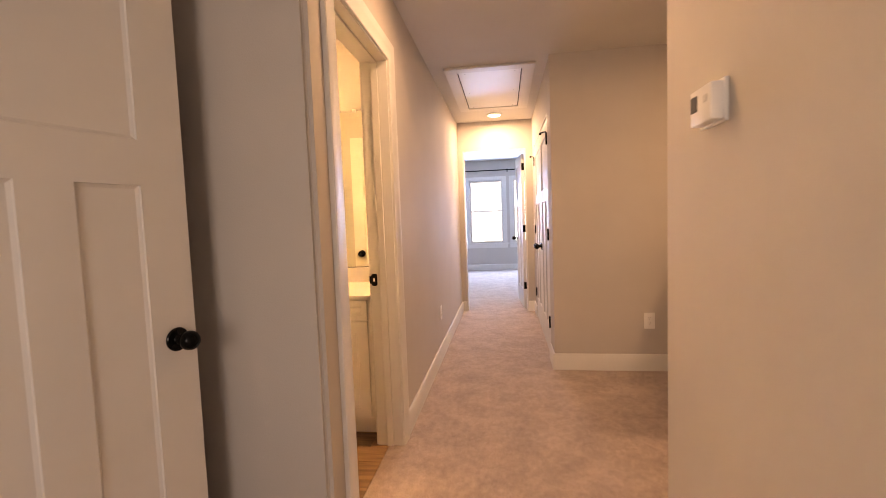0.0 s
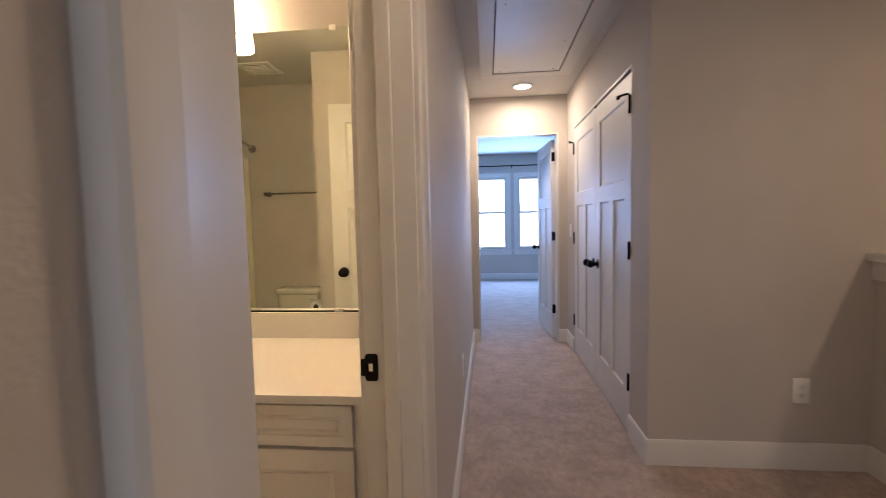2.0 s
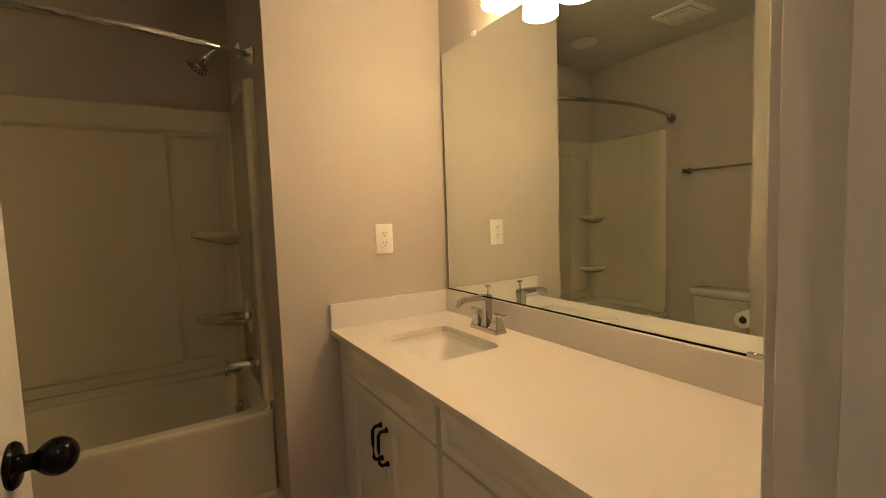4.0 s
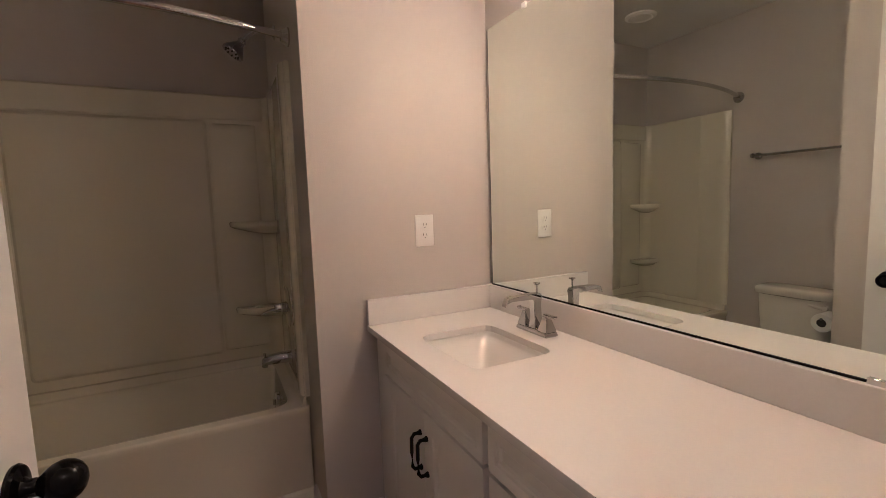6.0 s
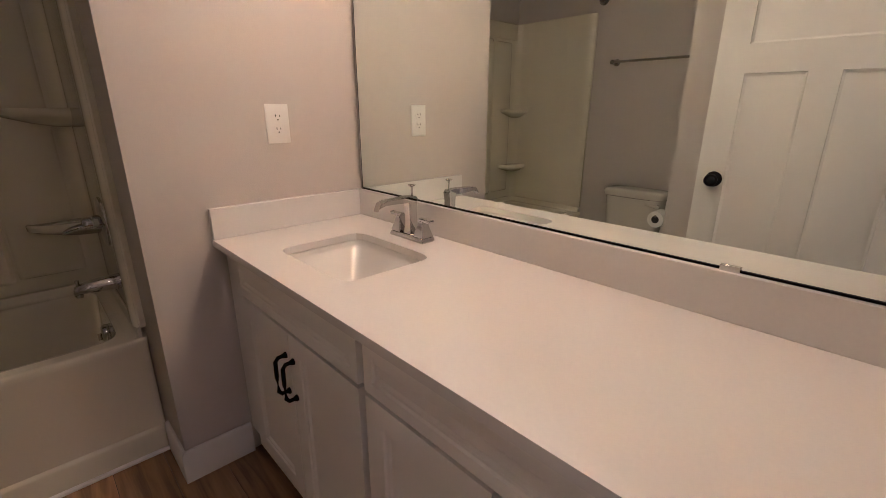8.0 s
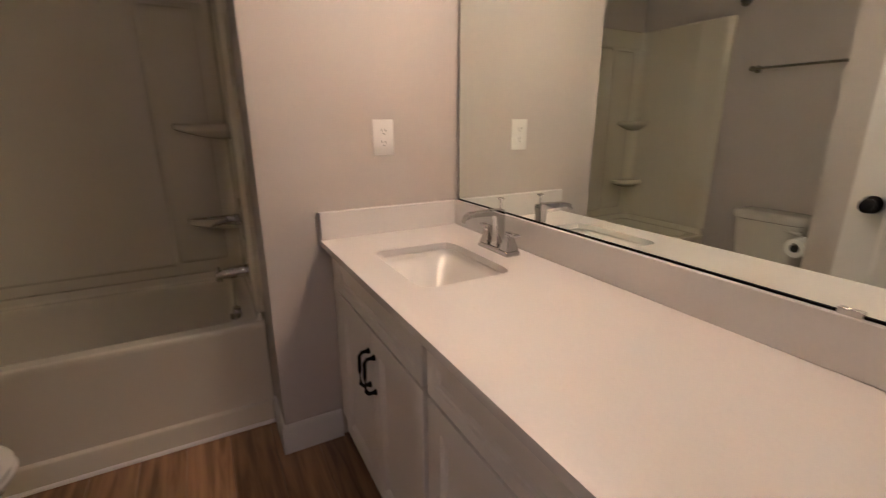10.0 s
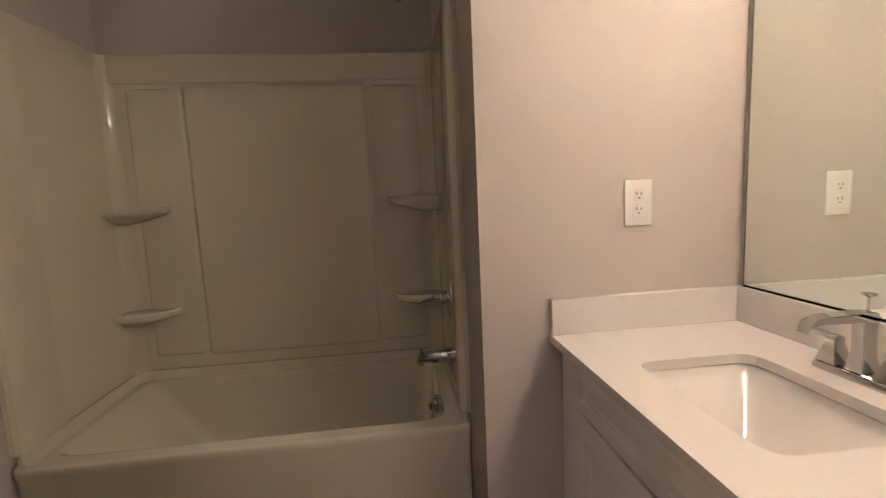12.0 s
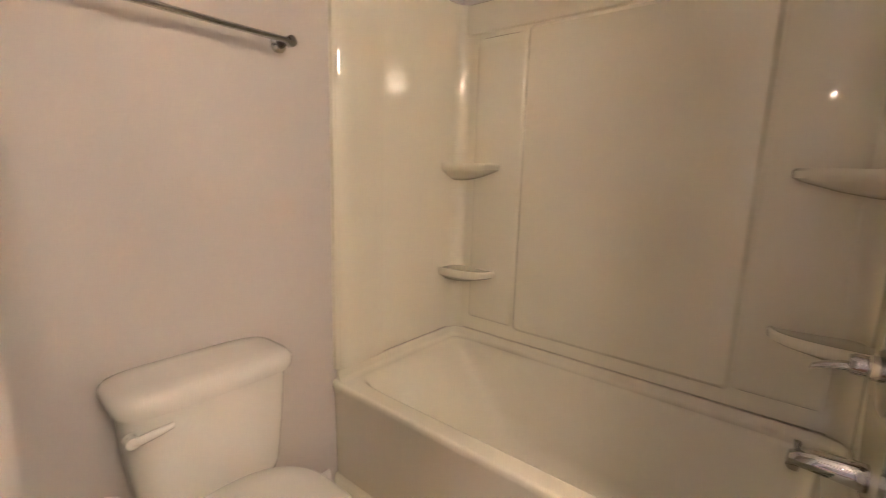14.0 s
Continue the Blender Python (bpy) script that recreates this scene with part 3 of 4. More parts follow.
# counter with the cut-out for the basin
SX0, SX1, SY0, SY1 = -1.808, -1.443, 2.676, 2.958
counter = thing("countertop", (-1.28, 2.85, CT - 0.022), "pale speckled quartz vanity top with backsplash", "countertop")
bm = bmesh.new()
cx, cy, hx, hy, n = (SX0 + SX1) / 2, (SY0 + SY1) / 2, (SX1 - SX0) / 2, (SY1 - SY0) / 2, 64
zt, zb = CT, CT - 0.022
hole, edge = [], []
for k in range(n):
    a = 2 * math.pi * (k + 0.5) / n
    c, s = math.cos(a), math.sin(a)
    p = 9.0
    r = (abs(c) ** p + abs(s) ** p) ** (-1 / p)
    q = 1 / max(abs(c), abs(s))
    hole.append((cx + hx * c * r, cy + hy * s * r))
    edge.append((cx + (hx + 0.01) * c * q, cy + (hy + 0.01) * s * q))
# the slab round the basin: a frame of plain strips, then the rounded cut-out
RX0, RX1, RY0, RY1 = cx - hx - 0.01, cx + hx + 0.01, cy - hy - 0.01, cy + hy + 0.01
xs, ys = (VX0 + 0.001, RX0, RX1, VX1 - 0.001), (CF, RY0, RY1, NY - 0.001)
for z, keep in ((zt, 1), (zb, 1)):
    for i in range(3):
        for j in range(3):
            if (i, j) != (1, 1):
                bm.faces.new([bm.verts.new((x, y, z)) for x, y in ((xs[i], ys[j]), (xs[i + 1], ys[j]), (xs[i + 1], ys[j + 1]), (xs[i], ys[j + 1]))])
for (xa, ya), (xb, yb) in (((xs[0], ys[0]), (xs[3], ys[0])), ((xs[3], ys[0]), (xs[3], ys[3])), ((xs[3], ys[3]), (xs[0], ys[3])), ((xs[0], ys[3]), (xs[0], ys[0]))):
    bm.faces.new([bm.verts.new(v) for v in ((xa, ya, zb), (xb, yb, zb), (xb, yb, zt), (xa, ya, zt))])
corners = [(RX1, RY1), (RX0, RY1), (RX0, RY0), (RX1, RY0)]
for k, (x, y) in enumerate(corners):
    i = n // 8 + k * n // 4 - 1
    edge[i] = (x, y)
    edge[i + 1] = (x, y)
loft(bm, [[Vector((x, y, zt)) for x, y in edge], [Vector((x, y, zt)) for x, y in hole], [Vector((x, y, zb)) for x, y in hole]], False, False)
bmesh.ops.remove_doubles(bm, verts=bm.verts[:], dist=1e-5)
part("slab", bm, QUARTZ, counter, smooth=0)
part("backsplash", boxed(VX0 + 0.001, NY - 0.020, CT, VX1 - 0.001, NY - 0.0005, CT + 0.098, bevel=0.0015, seg=1), QUARTZ, counter)
part("side_splash", boxed(VX0 + 0.0005, CF + 0.002, CT, VX0 + 0.020, NY - 0.0205, CT + 0.098, bevel=0.0015, seg=1), QUARTZ, counter)

basin = thing("basin", (cx, cy, CT - 0.16), "white porcelain undermount basin", "sink")
bm = bmesh.new()
rows = []
for dz, e, p in ((0.0225, -0.012, 9), (0.0235, -0.003, 9), (0.027, 0.0, 9), (0.036, 0.001, 9), (0.043, 0.004, 9), (0.051, 0.010, 9), (0.078, 0.034, 8.5), (0.106, 0.0605, 8), (0.130, 0.085, 7), (0.143, 0.100, 6), (0.150, 0.114, 4.5), (0.152, 0.124, 3)):
    rows.append(oval(cx, cy, hx - e * 1.2, hy - e * 1.02, CT - dz, p, 72))
loft(bm, rows, False, True)
part("bowl", bm, BASIN, basin, smooth=60)
part("drain", lathe(bmesh.new(), ((0.022, CT - 0.152), (0.022, CT - 0.1485), (0.017, CT - 0.1465), (0.015, CT - 0.150), (0.0, CT - 0.150)), Matrix.Translation((cx, cy, 0))), CHROME, basin, "chrome drain")
part("overflow_hole", lathe(bmesh.new(), ((0.009, 0), (0.009, 0.003), (0.0, 0.003)), pose(cx, SY0 + 0.0135, CT - 0.055, -90, 0, 0), 16), DARK, basin, "dark overflow hole")

# faucet
fx, fy = -1.635, 3.040
faucet = thing("faucet", (fx, fy, CT), "polished chrome two-handle basin faucet", "faucet")


def slab_loft(sections):
    """Square sections: (x, y, z, half x, half y)."""
    bm = loft(bmesh.new(), [[Vector((x - a, y - b, z)), Vector((x + a, y - b, z)), Vector((x + a, y + b, z)), Vector((x - a, y + b, z))] for x, y, z, a, b in sections])
    bmesh.ops.recalc_face_normals(bm, faces=bm.faces[:])
    bmesh.ops.bevel(bm, geom=bm.edges[:], offset=0.0022, segments=2, affect='EDGES')
    return bm


bm = slab_loft(((fx, fy, CT, 0.080, 0.026), (fx, fy, CT + 0.010, 0.080, 0.026), (fx, fy, CT + 0.018, 0.074, 0.021)))
part("base", bm, CHROME, faucet, smooth=60)
bm = slab_loft(((fx, fy, CT + 0.016, 0.019, 0.020), (fx, fy, CT + 0.05, 0.014, 0.015), (fx, fy - 0.002, CT + 0.100, 0.013, 0.015), (fx, fy - 0.002, CT + 0.128, 0.014, 0.020)))
part("body", bm, CHROME, faucet, smooth=60)
rings = []
for y, z, a, b in ((fy + 0.014, CT + 0.124, 0.014, 0.010), (fy - 0.02, CT + 0.127, 0.015, 0.010), (fy - 0.06, CT + 0.127, 0.015, 0.008), (fy - 0.105, CT + 0.127, 0.015, 0.007), (fy - 0.126, CT + 0.121, 0.014, 0.007), (fy - 0.134, CT + 0.109, 0.013, 0.006)):
    rings.append([Vector((fx - a, y, z - b)), Vector((fx + a, y, z - b)), Vector((fx + a, y + (0.004 if y < fy - 0.1 else 0), z + b)), Vector((fx - a, y + (0.004 if y < fy - 0.1 else 0), z + b))])
bm = loft(bmesh.new(), rings)
bmesh.ops.bevel(bm, geom=bm.edges[:], offset=0.002, segments=2, affect='EDGES')
part("spout", bm, CHROME, faucet)
bm = rod(bmesh.new(), (fx, fy + 0.004, CT + 0.12), (fx, fy + 0.004, CT + 0.165), 0.0028, n=10)
lathe(bm, ((0.003, 0), (0.011, 0.004), (0.012, 0.008), (0.0, 0.010)), Matrix.Translation((fx, fy + 0.004, CT + 0.162)), 16)
part("lift_rod", bm, CHROME, faucet)
for s in (-1, 1):
    x = fx + s * 0.055
    hd = part("handle", slab_loft(((x, fy, CT + 0.016, 0.024, 0.023), (x, fy, CT + 0.026, 0.021, 0.020), (x, fy, CT + 0.048, 0.0145, 0.014), (x, fy, CT + 0.060, 0.011, 0.011), (x, fy, CT + 0.067, 0.012, 0.012))), CHROME, faucet, smooth=60)
    bm = slab_loft(((x + s * 0.012, fy, CT + 0.063, 0.024, 0.010), (x + s * 0.015, fy, CT + 0.069, 0.028, 0.011), (x + s * 0.018, fy, CT + 0.073, 0.028, 0.009)))
    part("lever", bm, CHROME, hd, smooth=60)

# mirror
mirror = thing("wall_mirror", (-1.275, NY, 0.92), "large frameless wall mirror in a black channel", "mirror")
part("glass", boxed(-2.026, NY - 0.0065, 0.923, -0.530, NY - 0.001, 1.957), MIRROR, mirror, smooth=0)
part("bottom_channel", boxed(-2.028, NY - 0.010, CT + 0.0985, -0.528, NY - 0.0008, 0.9215), BLACK, mirror, "thin black channel")
part("edge", boxed(-2.030, NY - 0.0066, 0.923, -2.0265, NY - 0.0008, 1.957), DARK, mirror, "dark ground glass edge")
for x in (-1.785, -0.768):
    part("clip", boxed(x - 0.012, NY - 0.011, 1.948, x + 0.012, NY - 0.002, 1.968, bevel=0.002, seg=1), PLASTIC, mirror, "clear plastic clip")
part("clip", boxed(-0.80, NY - 0.013, 0.912, -0.765, NY - 0.006, 0.928, bevel=0.001, seg=1), CHROME, mirror, "metal clip")

# vanity light
vl = thing("vanity_light", (-1.3475, NY, 2.10), "three-lamp vanity light with frosted glass shades", "wall light")
part("backplate", boxed(-1.4275, NY - 0.022, 2.065, -1.2675, NY - 0.0005, 2.185, bevel=0.006), CHROME, vl, "brushed metal backplate")
part("bar", tube(bmesh.new(), [(-1.5375, NY - 0.095, 2.125), (-1.3475, NY - 0.095, 2.125), (-1.1625, NY - 0.095, 2.125)], 0.009), CHROME, vl)
part("stem", rod(bmesh.new(), (-1.3475, NY - 0.02, 2.125), (-1.3475, NY - 0.095, 2.125), 0.010), CHROME, vl)
for x in (-1.51, -1.3475, -1.185):
    part("socket", rod(bmesh.new(), (x, NY - 0.097, 2.12), (x, NY - 0.097, 2.062), 0.020), CHROME, vl)
    prof = ((0.026, 2.066), (0.044, 2.062), (0.052, 2.045), (0.058, 1.99), (0.062, 1.938), (0.059, 1.938), (0.055, 1.99), (0.049, 2.042), (0.026, 2.060))
    shade = part("shade", lathe(bmesh.new(), prof, Matrix.Translation((x, NY - 0.097, 0))), SHADE, vl, "lit frosted glass shade")
    part("bulb", lathe(bmesh.new(), ((0.012, 2.05), (0.022, 2.035), (0.034, 2.0), (0.052, 1.972), (0.0545, 1.958), (0.048, 1.947), (0.028, 1.941), (0.0, 1.939)), Matrix.Translation((x, NY - 0.097, 0))), BULB, shade, "lit lamp bulb in the shade")


def outlet(m, label, slots=True):
    """A duplex outlet, its back on the wall: x across, z up, facing -y, before the pose m."""
    ob = thing("wall_outlet", (0, 0, 0), label, "wall outlet", m=m)
    part("cover_plate", boxed(-0.039, -0.006, -0.062, 0.039, 0, 0.062, bevel=0.003), PLASTIC, ob, local=True)
    for z in (-0.02, 0.02):
        bm = lathe(bmesh.new(), ((0.0165, 0), (0.0165, 0.002), (0.0, 0.002)), pose(0, -0.006, z, 90, 0, 0), 20)
        soc = part("socket", bm, PLASTIC, ob, local=True)
        bm = boxed(-0.0075, -0.0088, z + 0.001, -0.0055, -0.0080, z + 0.009)
        box(bm, 0.0055, -0.0088, z + 0.001, 0.0075, -0.0080, z + 0.008)
        rod(bm, (0, -0.0088, z - 0.007), (0, -0.0080, z - 0.007), 0.0024, n=10)
        part("slot", bm, DARK, soc, "dark plug slots", local=True)
    part("screw", rod(bmesh.new(), (0, -0.0062, 0), (0, -0.0075, 0), 0.003, n=10), PLASTIC, ob, local=True)
    return ob


outlet(pose(TX, 2.822, 1.163, 0, 0, 90), "white duplex outlet on the wall above the vanity")
outlet(pose(HX, 4.06, 0.40, 0, 0, 90), "white duplex outlet low on the hall wall")
outlet(pose(1.275, SY, 0.39, 0, 0, 0), "white duplex outlet low on the stub wall")

# thermostat
th = thing("thermostat", (0.70, 1.40, 1.49), "white wall thermostat with a dark display", "thermostat")
part("case", boxed(0.664, 1.328, 1.425, 0.70, 1.440, 1.510, bevel=0.005), PLASTIC, th)
part("back_plate", boxed(0.690, 1.321, 1.419, 0.6995, 1.447, 1.516, bevel=0.002, seg=1), PLASTIC, th)
part("display", boxed(0.6625, 1.398, 1.457, 0.666, 1.433, 1.495, bevel=0.001, seg=1), DARK, th, "dark display window")
part("button", boxed(0.662, 1.345, 1.470, 0.666, 1.365, 1.486, bevel=0.001, seg=1), TRIM, th)

# ---- bathroom: tub and surround ----
AX = -2.268         # apron face
RZ = 0.458          # rim
tub = thing("bathtub", (-2.63, 1.68, 0), "white acrylic alcove bathtub with a plain apron", "bathtub")
T0, T1, TB = SWY + 0.004, TY - 0.004, -2.952
tcx, tcy = (AX + TB) / 2, (T0 + T1) / 2
rows = []
hxx, hyy = (AX - TB) / 2, (T1 - T0) / 2
for z, ex, ey, p in ((0.0, 0.004, 0, 60), (0.088, 0.004, 0, 60), (0.094, 0.007, 0, 60), (0.100, 0.018, 0, 60), (0.16, 0.016, 0, 60), (RZ - 0.05, 0.010, 0, 60), (RZ - 0.026, 0.002, 0, 60), (RZ - 0.009, 0.001, 0, 60), (RZ - 0.002, 0.004, 0, 60), (RZ, 0.010, 0.0, 60), (RZ, 0.018, 0.004, 50)):
    rows.append(oval(tcx, tcy, hxx - ex, hyy - ey, z, p, 96))
for z, ex, ey, p in ((RZ, 0.048, 0.060, 14), (RZ, 0.055, 0.067, 14), (RZ - 0.004, 0.061, 0.073, 14), (RZ - 0.014, 0.065, 0.079, 14), (RZ - 0.05, 0.070, 0.100, 14), (0.22, 0.090, 0.185, 12), (0.15, 0.105, 0.225, 10), (0.118, 0.130, 0.262, 8), (0.105, 0.18, 0.34, 5)):
    rows.append(oval(tcx - 0.004, tcy + (ey - 0.075) * 0.85, hxx - ex, hyy - ey, z, p, 96))
part("shell", loft(bmesh.new(), rows, False, True), ACRYLIC, tub, smooth=50)
part("overflow_cover", lathe(bmesh.new(), ((0.035, 0), (0.036, 0.012), (0.034, 0.018), (0.026, 0.022), (0.0, 0.023)), pose(-2.61, TY - 0.086, 0.374, 86, 0, 0), 28), CHROME, tub, "chrome overflow cover")
part("overflow_lever", boxed(-2.616, TY - 0.120, 0.352, -2.604, TY - 0.107, 0.378, bevel=0.002), CHROME, tub)
part("drain", lathe(bmesh.new(), ((0.03, 0.104), (0.03, 0.110), (0.0, 0.112)), Matrix.Translation((-2.61, TY - 0.36, 0)), 24), CHROME, tub)
part("floor_bead", tube(bmesh.new(), [(AX + 0.002, T0, 0.004), (AX + 0.002, T1, 0.004)], 0.009, 8), PLASTIC, tub, "white caulk bead along the floor")

sur = thing("tub_surround", (-2.61, 1.68, RZ), "glossy white three-wall tub surround with corner shelves", "tub surround")
ST = 1.832


def plate(name, pts_outer, put, depth, label=""):
    rings = [[put(a, z, d) for a, z in pts] for pts, d in pts_outer]
    return part(name, loft(bmesh.new(), rings, True, True), ACRYLIC, sur, label, smooth=20)


def rect(a0, z0, a1, z1, e=0.0, r=0.02):
    """A rectangle with rounded corners, shrunk by e."""
    out = []
    r = max(r, 0.001)
    for cxx, czz, s in ((a1 - e - r, z0 + e + r, -90), (a1 - e - r, z1 - e - r, 0), (a0 + e + r, z1 - e - r, 90), (a0 + e + r, z0 + e + r, 180)):
        for k in range(6):
            a = radians(s + 90 * k / 5)
            out.append((cxx + r * math.cos(a), czz + r * math.sin(a)))
    return out


back = lambda a, z, d: Vector((-2.9595 + d, a, z))
southw = lambda a, z, d: Vector((a, SWY + 0.0005 + d, z))
northw = lambda a, z, d: Vector((a, TY - 0.0005 - d, z))
z0 = RZ + 0.035
# upstand of the tub against the three walls
bm = bmesh.new()
bands = []
R, wx, ws, wn_ = 0.055, -2.9335, SWY + 0.0215, TY - 0.0215
for d, z in ((-0.004, RZ + 0.034), (0.003, RZ + 0.034), (0.006, RZ + 0.031), (0.009, RZ + 0.012), (0.014, RZ + 0.005), (0.023, RZ + 0.0015), (0.034, RZ + 0.0004), (-0.004, RZ + 0.0004)):
    line = [(-2.287, ws + d), (-2.55, ws + d)]
    line += [(wx + R - (R - d) * math.sin(radians(a)), ws + R - (R - d) * math.cos(radians(a))) for a in range(0, 91, 9)]
    line += [(wx + d, 1.68)]
    line += [(wx + R - (R - d) * math.cos(radians(a)), wn_ - R + (R - d) * math.sin(radians(a))) for a in range(0, 91, 9)]
    line += [(-2.55, wn_ - d), (-2.287, wn_ - d)]
    bands.append([Vector((x, y, z)) for x, y in line])
loft(bm, [[band[k] for band in bands] for k in range(len(bands[0]))])
part("upstand", bm, ACRYLIC, tub, smooth=45)
Z1 = 1.735
plate("back_panel", ((rect(SWY + 0.02, z0, TY - 0.02, ST, 0, 0.004), 0.0), (rect(SWY + 0.02, z0, TY - 0.02, ST, 0.0, 0.004), 0.020), (rect(SWY + 0.02, z0, TY - 0.02, ST, 0.006, 0.006), 0.026)), back, 0.026)
P0, P1 = 1.328, 2.078
plate("centre_panel", ((rect(P0, 0.548, P1, Z1 - 0.03, -0.004, 0.02), 0.025), (rect(P0, 0.548, P1, Z1 - 0.03, 0.0, 0.02), 0.030), (rect(P0, 0.548, P1, Z1 - 0.03, 0.010, 0.02), 0.038)), back, 0.012)
plate("top_band", ((rect(SWY + 0.03, Z1 - 0.022, TY - 0.03, ST - 0.004, -0.002, 0.004), 0.025), (rect(SWY + 0.03, Z1 - 0.022, TY - 0.03, ST - 0.004, 0.004, 0.010), 0.032)), back, 0.008)
# bowed columns either side of the centre panel
for a0, a1 in ((SWY + 0.105, P0 - 0.012), (P1 + 0.012, TY - 0.085)):
    mid_, half = (a0 + a1) / 2, (a1 - a0) / 2
    rings = []
    for zz, f in ((0.555, 0.0), (0.562, 0.75), (0.575, 1.0), (1.66, 1.0), (1.685, 0.75), (1.695, 0.0)):
        line = [back(mid_ + half * u, zz, 0.025 + f * (0.0035 + 0.016 * (1 - u * u))) for u in [k / 12 - 1 for k in range(25)]]
        rings.append([back(a0 - 0.003, zz, 0.024)] + line + [back(a1 + 0.003, zz, 0.024)])
    part("bowed_column", loft(bmesh.new(), rings), ACRYLIC, sur, smooth=50)
for nm, put in (("end_panel", southw), ("end_panel", northw)):
    plate(nm, ((rect(-2.945, z0, -2.285, ST, 0, 0.004), 0.0), (rect(-2.945, z0, -2.285, ST, 0.0, 0.004), 0.016), (rect(-2.945, z0, -2.285, ST, 0.006, 0.006), 0.021)), put, 0.02)
    bm = loft(bmesh.new(), [[put(a, zz, d) for a, d in ((-2.285, 0), (-2.288, 0.014), (-2.298, 0.026), (-2.318, 0.033), (-2.345, 0.0345), (-2.38, 0.033), (-2.42, 0.029), (-2.46, 0.0245), (-2.50, 0.0206), (-2.50, 0))] for zz in (z0, ST - 0.004)])
    part("front_flange", bm, ACRYLIC, sur, smooth=50)
# coved corners
for cyy, s in ((SWY + 0.021, 1), (TY - 0.021, -1)):
    r = 0.05
    prof = [(-2.934 + r - r * math.cos(radians(a)), cyy + s * (r - r * math.sin(radians(a)))) for a in range(0, 91, 10)]
    prof = [(-2.94, cyy - s * 0.004)] + prof[:1] + prof[1:]
    bm = loft(bmesh.new(), [[Vector((x, y, zz)) for x, y in prof] for zz in (z0, ST - 0.004)])
    part("corner_cove", bm, ACRYLIC, sur, smooth=60)
    for zs in (0.765, 1.20):
        rings = []
        for z, rx, ry in ((zs - 0.060, 0.03, 0.05), (zs - 0.046, 0.07, 0.12), (zs - 0.030, 0.095, 0.175), (zs - 0.022, 0.112, 0.200), (zs - 0.014, 0.120, 0.214), (zs + 0.004, 0.121, 0.216), (zs + 0.011, 0.115, 0.209), (zs + 0.008, 0.104, 0.194)):
            ring = [Vector((-2.95, cyy - s * 0.01, z))]
            for k in range(17):
                a = radians(90 * k / 16)
                ring.append(Vector((-2.934 + rx * math.cos(a) ** 0.7, cyy + s * ry * math.sin(a) ** 0.7, z)))
            rings.append(ring)
        part("corner_shelf", loft(bmesh.new(), rings), ACRYLIC, sur, "moulded corner shelf", smooth=50)
part("seam_bead", tube(bmesh.new(), [(-2.29, SWY + 0.0225, z0), (-2.89, SWY + 0.0225, z0), (-2.905, SWY + 0.027, z0), (-2.918, SWY + 0.037, z0), (-2.928, SWY + 0.050, z0), (-2.9325, SWY + 0.070, z0), (-2.9325, TY - 0.070, z0), (-2.928, TY - 0.050, z0), (-2.918, TY - 0.037, z0), (-2.905, TY - 0.027, z0), (-2.89, TY - 0.0225, z0), (-2.29, TY - 0.0225, z0)], 0.0016, 8), SEAM, sur, "dull caulk seam above the rim")

# shower fittings
vy = TY - 0.0215
valve = thing("shower_valve", (-2.61, vy, 0.81), "chrome shower valve with a lever on a round plate", "shower valve")
part("plate", lathe(bmesh.new(), ((0.092, 0), (0.092, 0.004), (0.080, 0.010), (0.03, 0.013), (0.0, 0.013)), pose(-2.61, vy, 0.81, 90, 0, 0), 40), CHROME, valve)
part("hub", lathe(bmesh.new(), ((0.026, 0.010), (0.026, 0.030), (0.022, 0.034), (0.022, 0.055), (0.018, 0.062), (0.0, 0.064)), pose(-2.61, vy, 0.81, 90, 0, 0), 28), CHROME, valve)
bm = loft(bmesh.new(), [[Vector((-2.61 + a * c, y, z + a * 0.7 * s)) for c, s in [(math.cos(radians(k)), math.sin(radians(k))) for k in range(0, 360, 30)]] for y, z, a in ((vy - 0.050, 0.805, 0.016), (vy - 0.075, 0.802, 0.014), (vy - 0.100, 0.796, 0.011), (vy - 0.118, 0.788, 0.008), (vy - 0.122, 0.780, 0.005))])
part("lever", bm, CHROME, valve)
sp = thing("tub_spout", (-2.61, vy, 0.57), "chrome tub spout with a diverter pin", "tub spout")
rings = []
for y, z, r, f in ((vy, 0.572, 0.030, 1), (vy - 0.03, 0.573, 0.029, 1), (vy - 0.08, 0.573, 0.026, 0.95), (vy - 0.115, 0.570, 0.022, 0.9), (vy - 0.130, 0.564, 0.017, 1.0), (vy - 0.134, 0.556, 0.012, 1.0)):
    rings.append([Vector((-2.61 + r * math.cos(radians(k)), y, z + f * r * math.sin(radians(k)))) for k in range(0, 360, 15)])
part("body", loft(bmesh.new(), rings), CHROME, sp)
part("outlet_lip", rod(bmesh.new(), (-2.61, vy - 0.118, 0.560), (-2.61, vy - 0.120, 0.540), 0.013, 0.012), CHROME, sp)
part("diverter_pin", rod(bmesh.new(), (-2.61, vy - 0.118, 0.588), (-2.61, vy - 0.118, 0.606), 0.005, 0.007, 12), CHROME, sp)
sh = thing("showerhead", (-2.61, TY, 2.055), "chrome shower head on a bent arm", "shower head")
part("flange", lathe(bmesh.new(), ((0.032, 0), (0.030, 0.006), (0.014, 0.012), (0.0, 0.012)), pose(-2.61, TY, 2.045, 90, 0, 0), 28), CHROME, sh)
part("arm", tube(bmesh.new(), [(-2.61, TY, 2.045), (-2.61, TY - 0.05, 2.046), (-2.61, TY - 0.085, 2.038), (-2.61, TY - 0.115, 2.015), (-2.61, TY - 0.132, 1.994)], 0.0085), CHROME, sh)
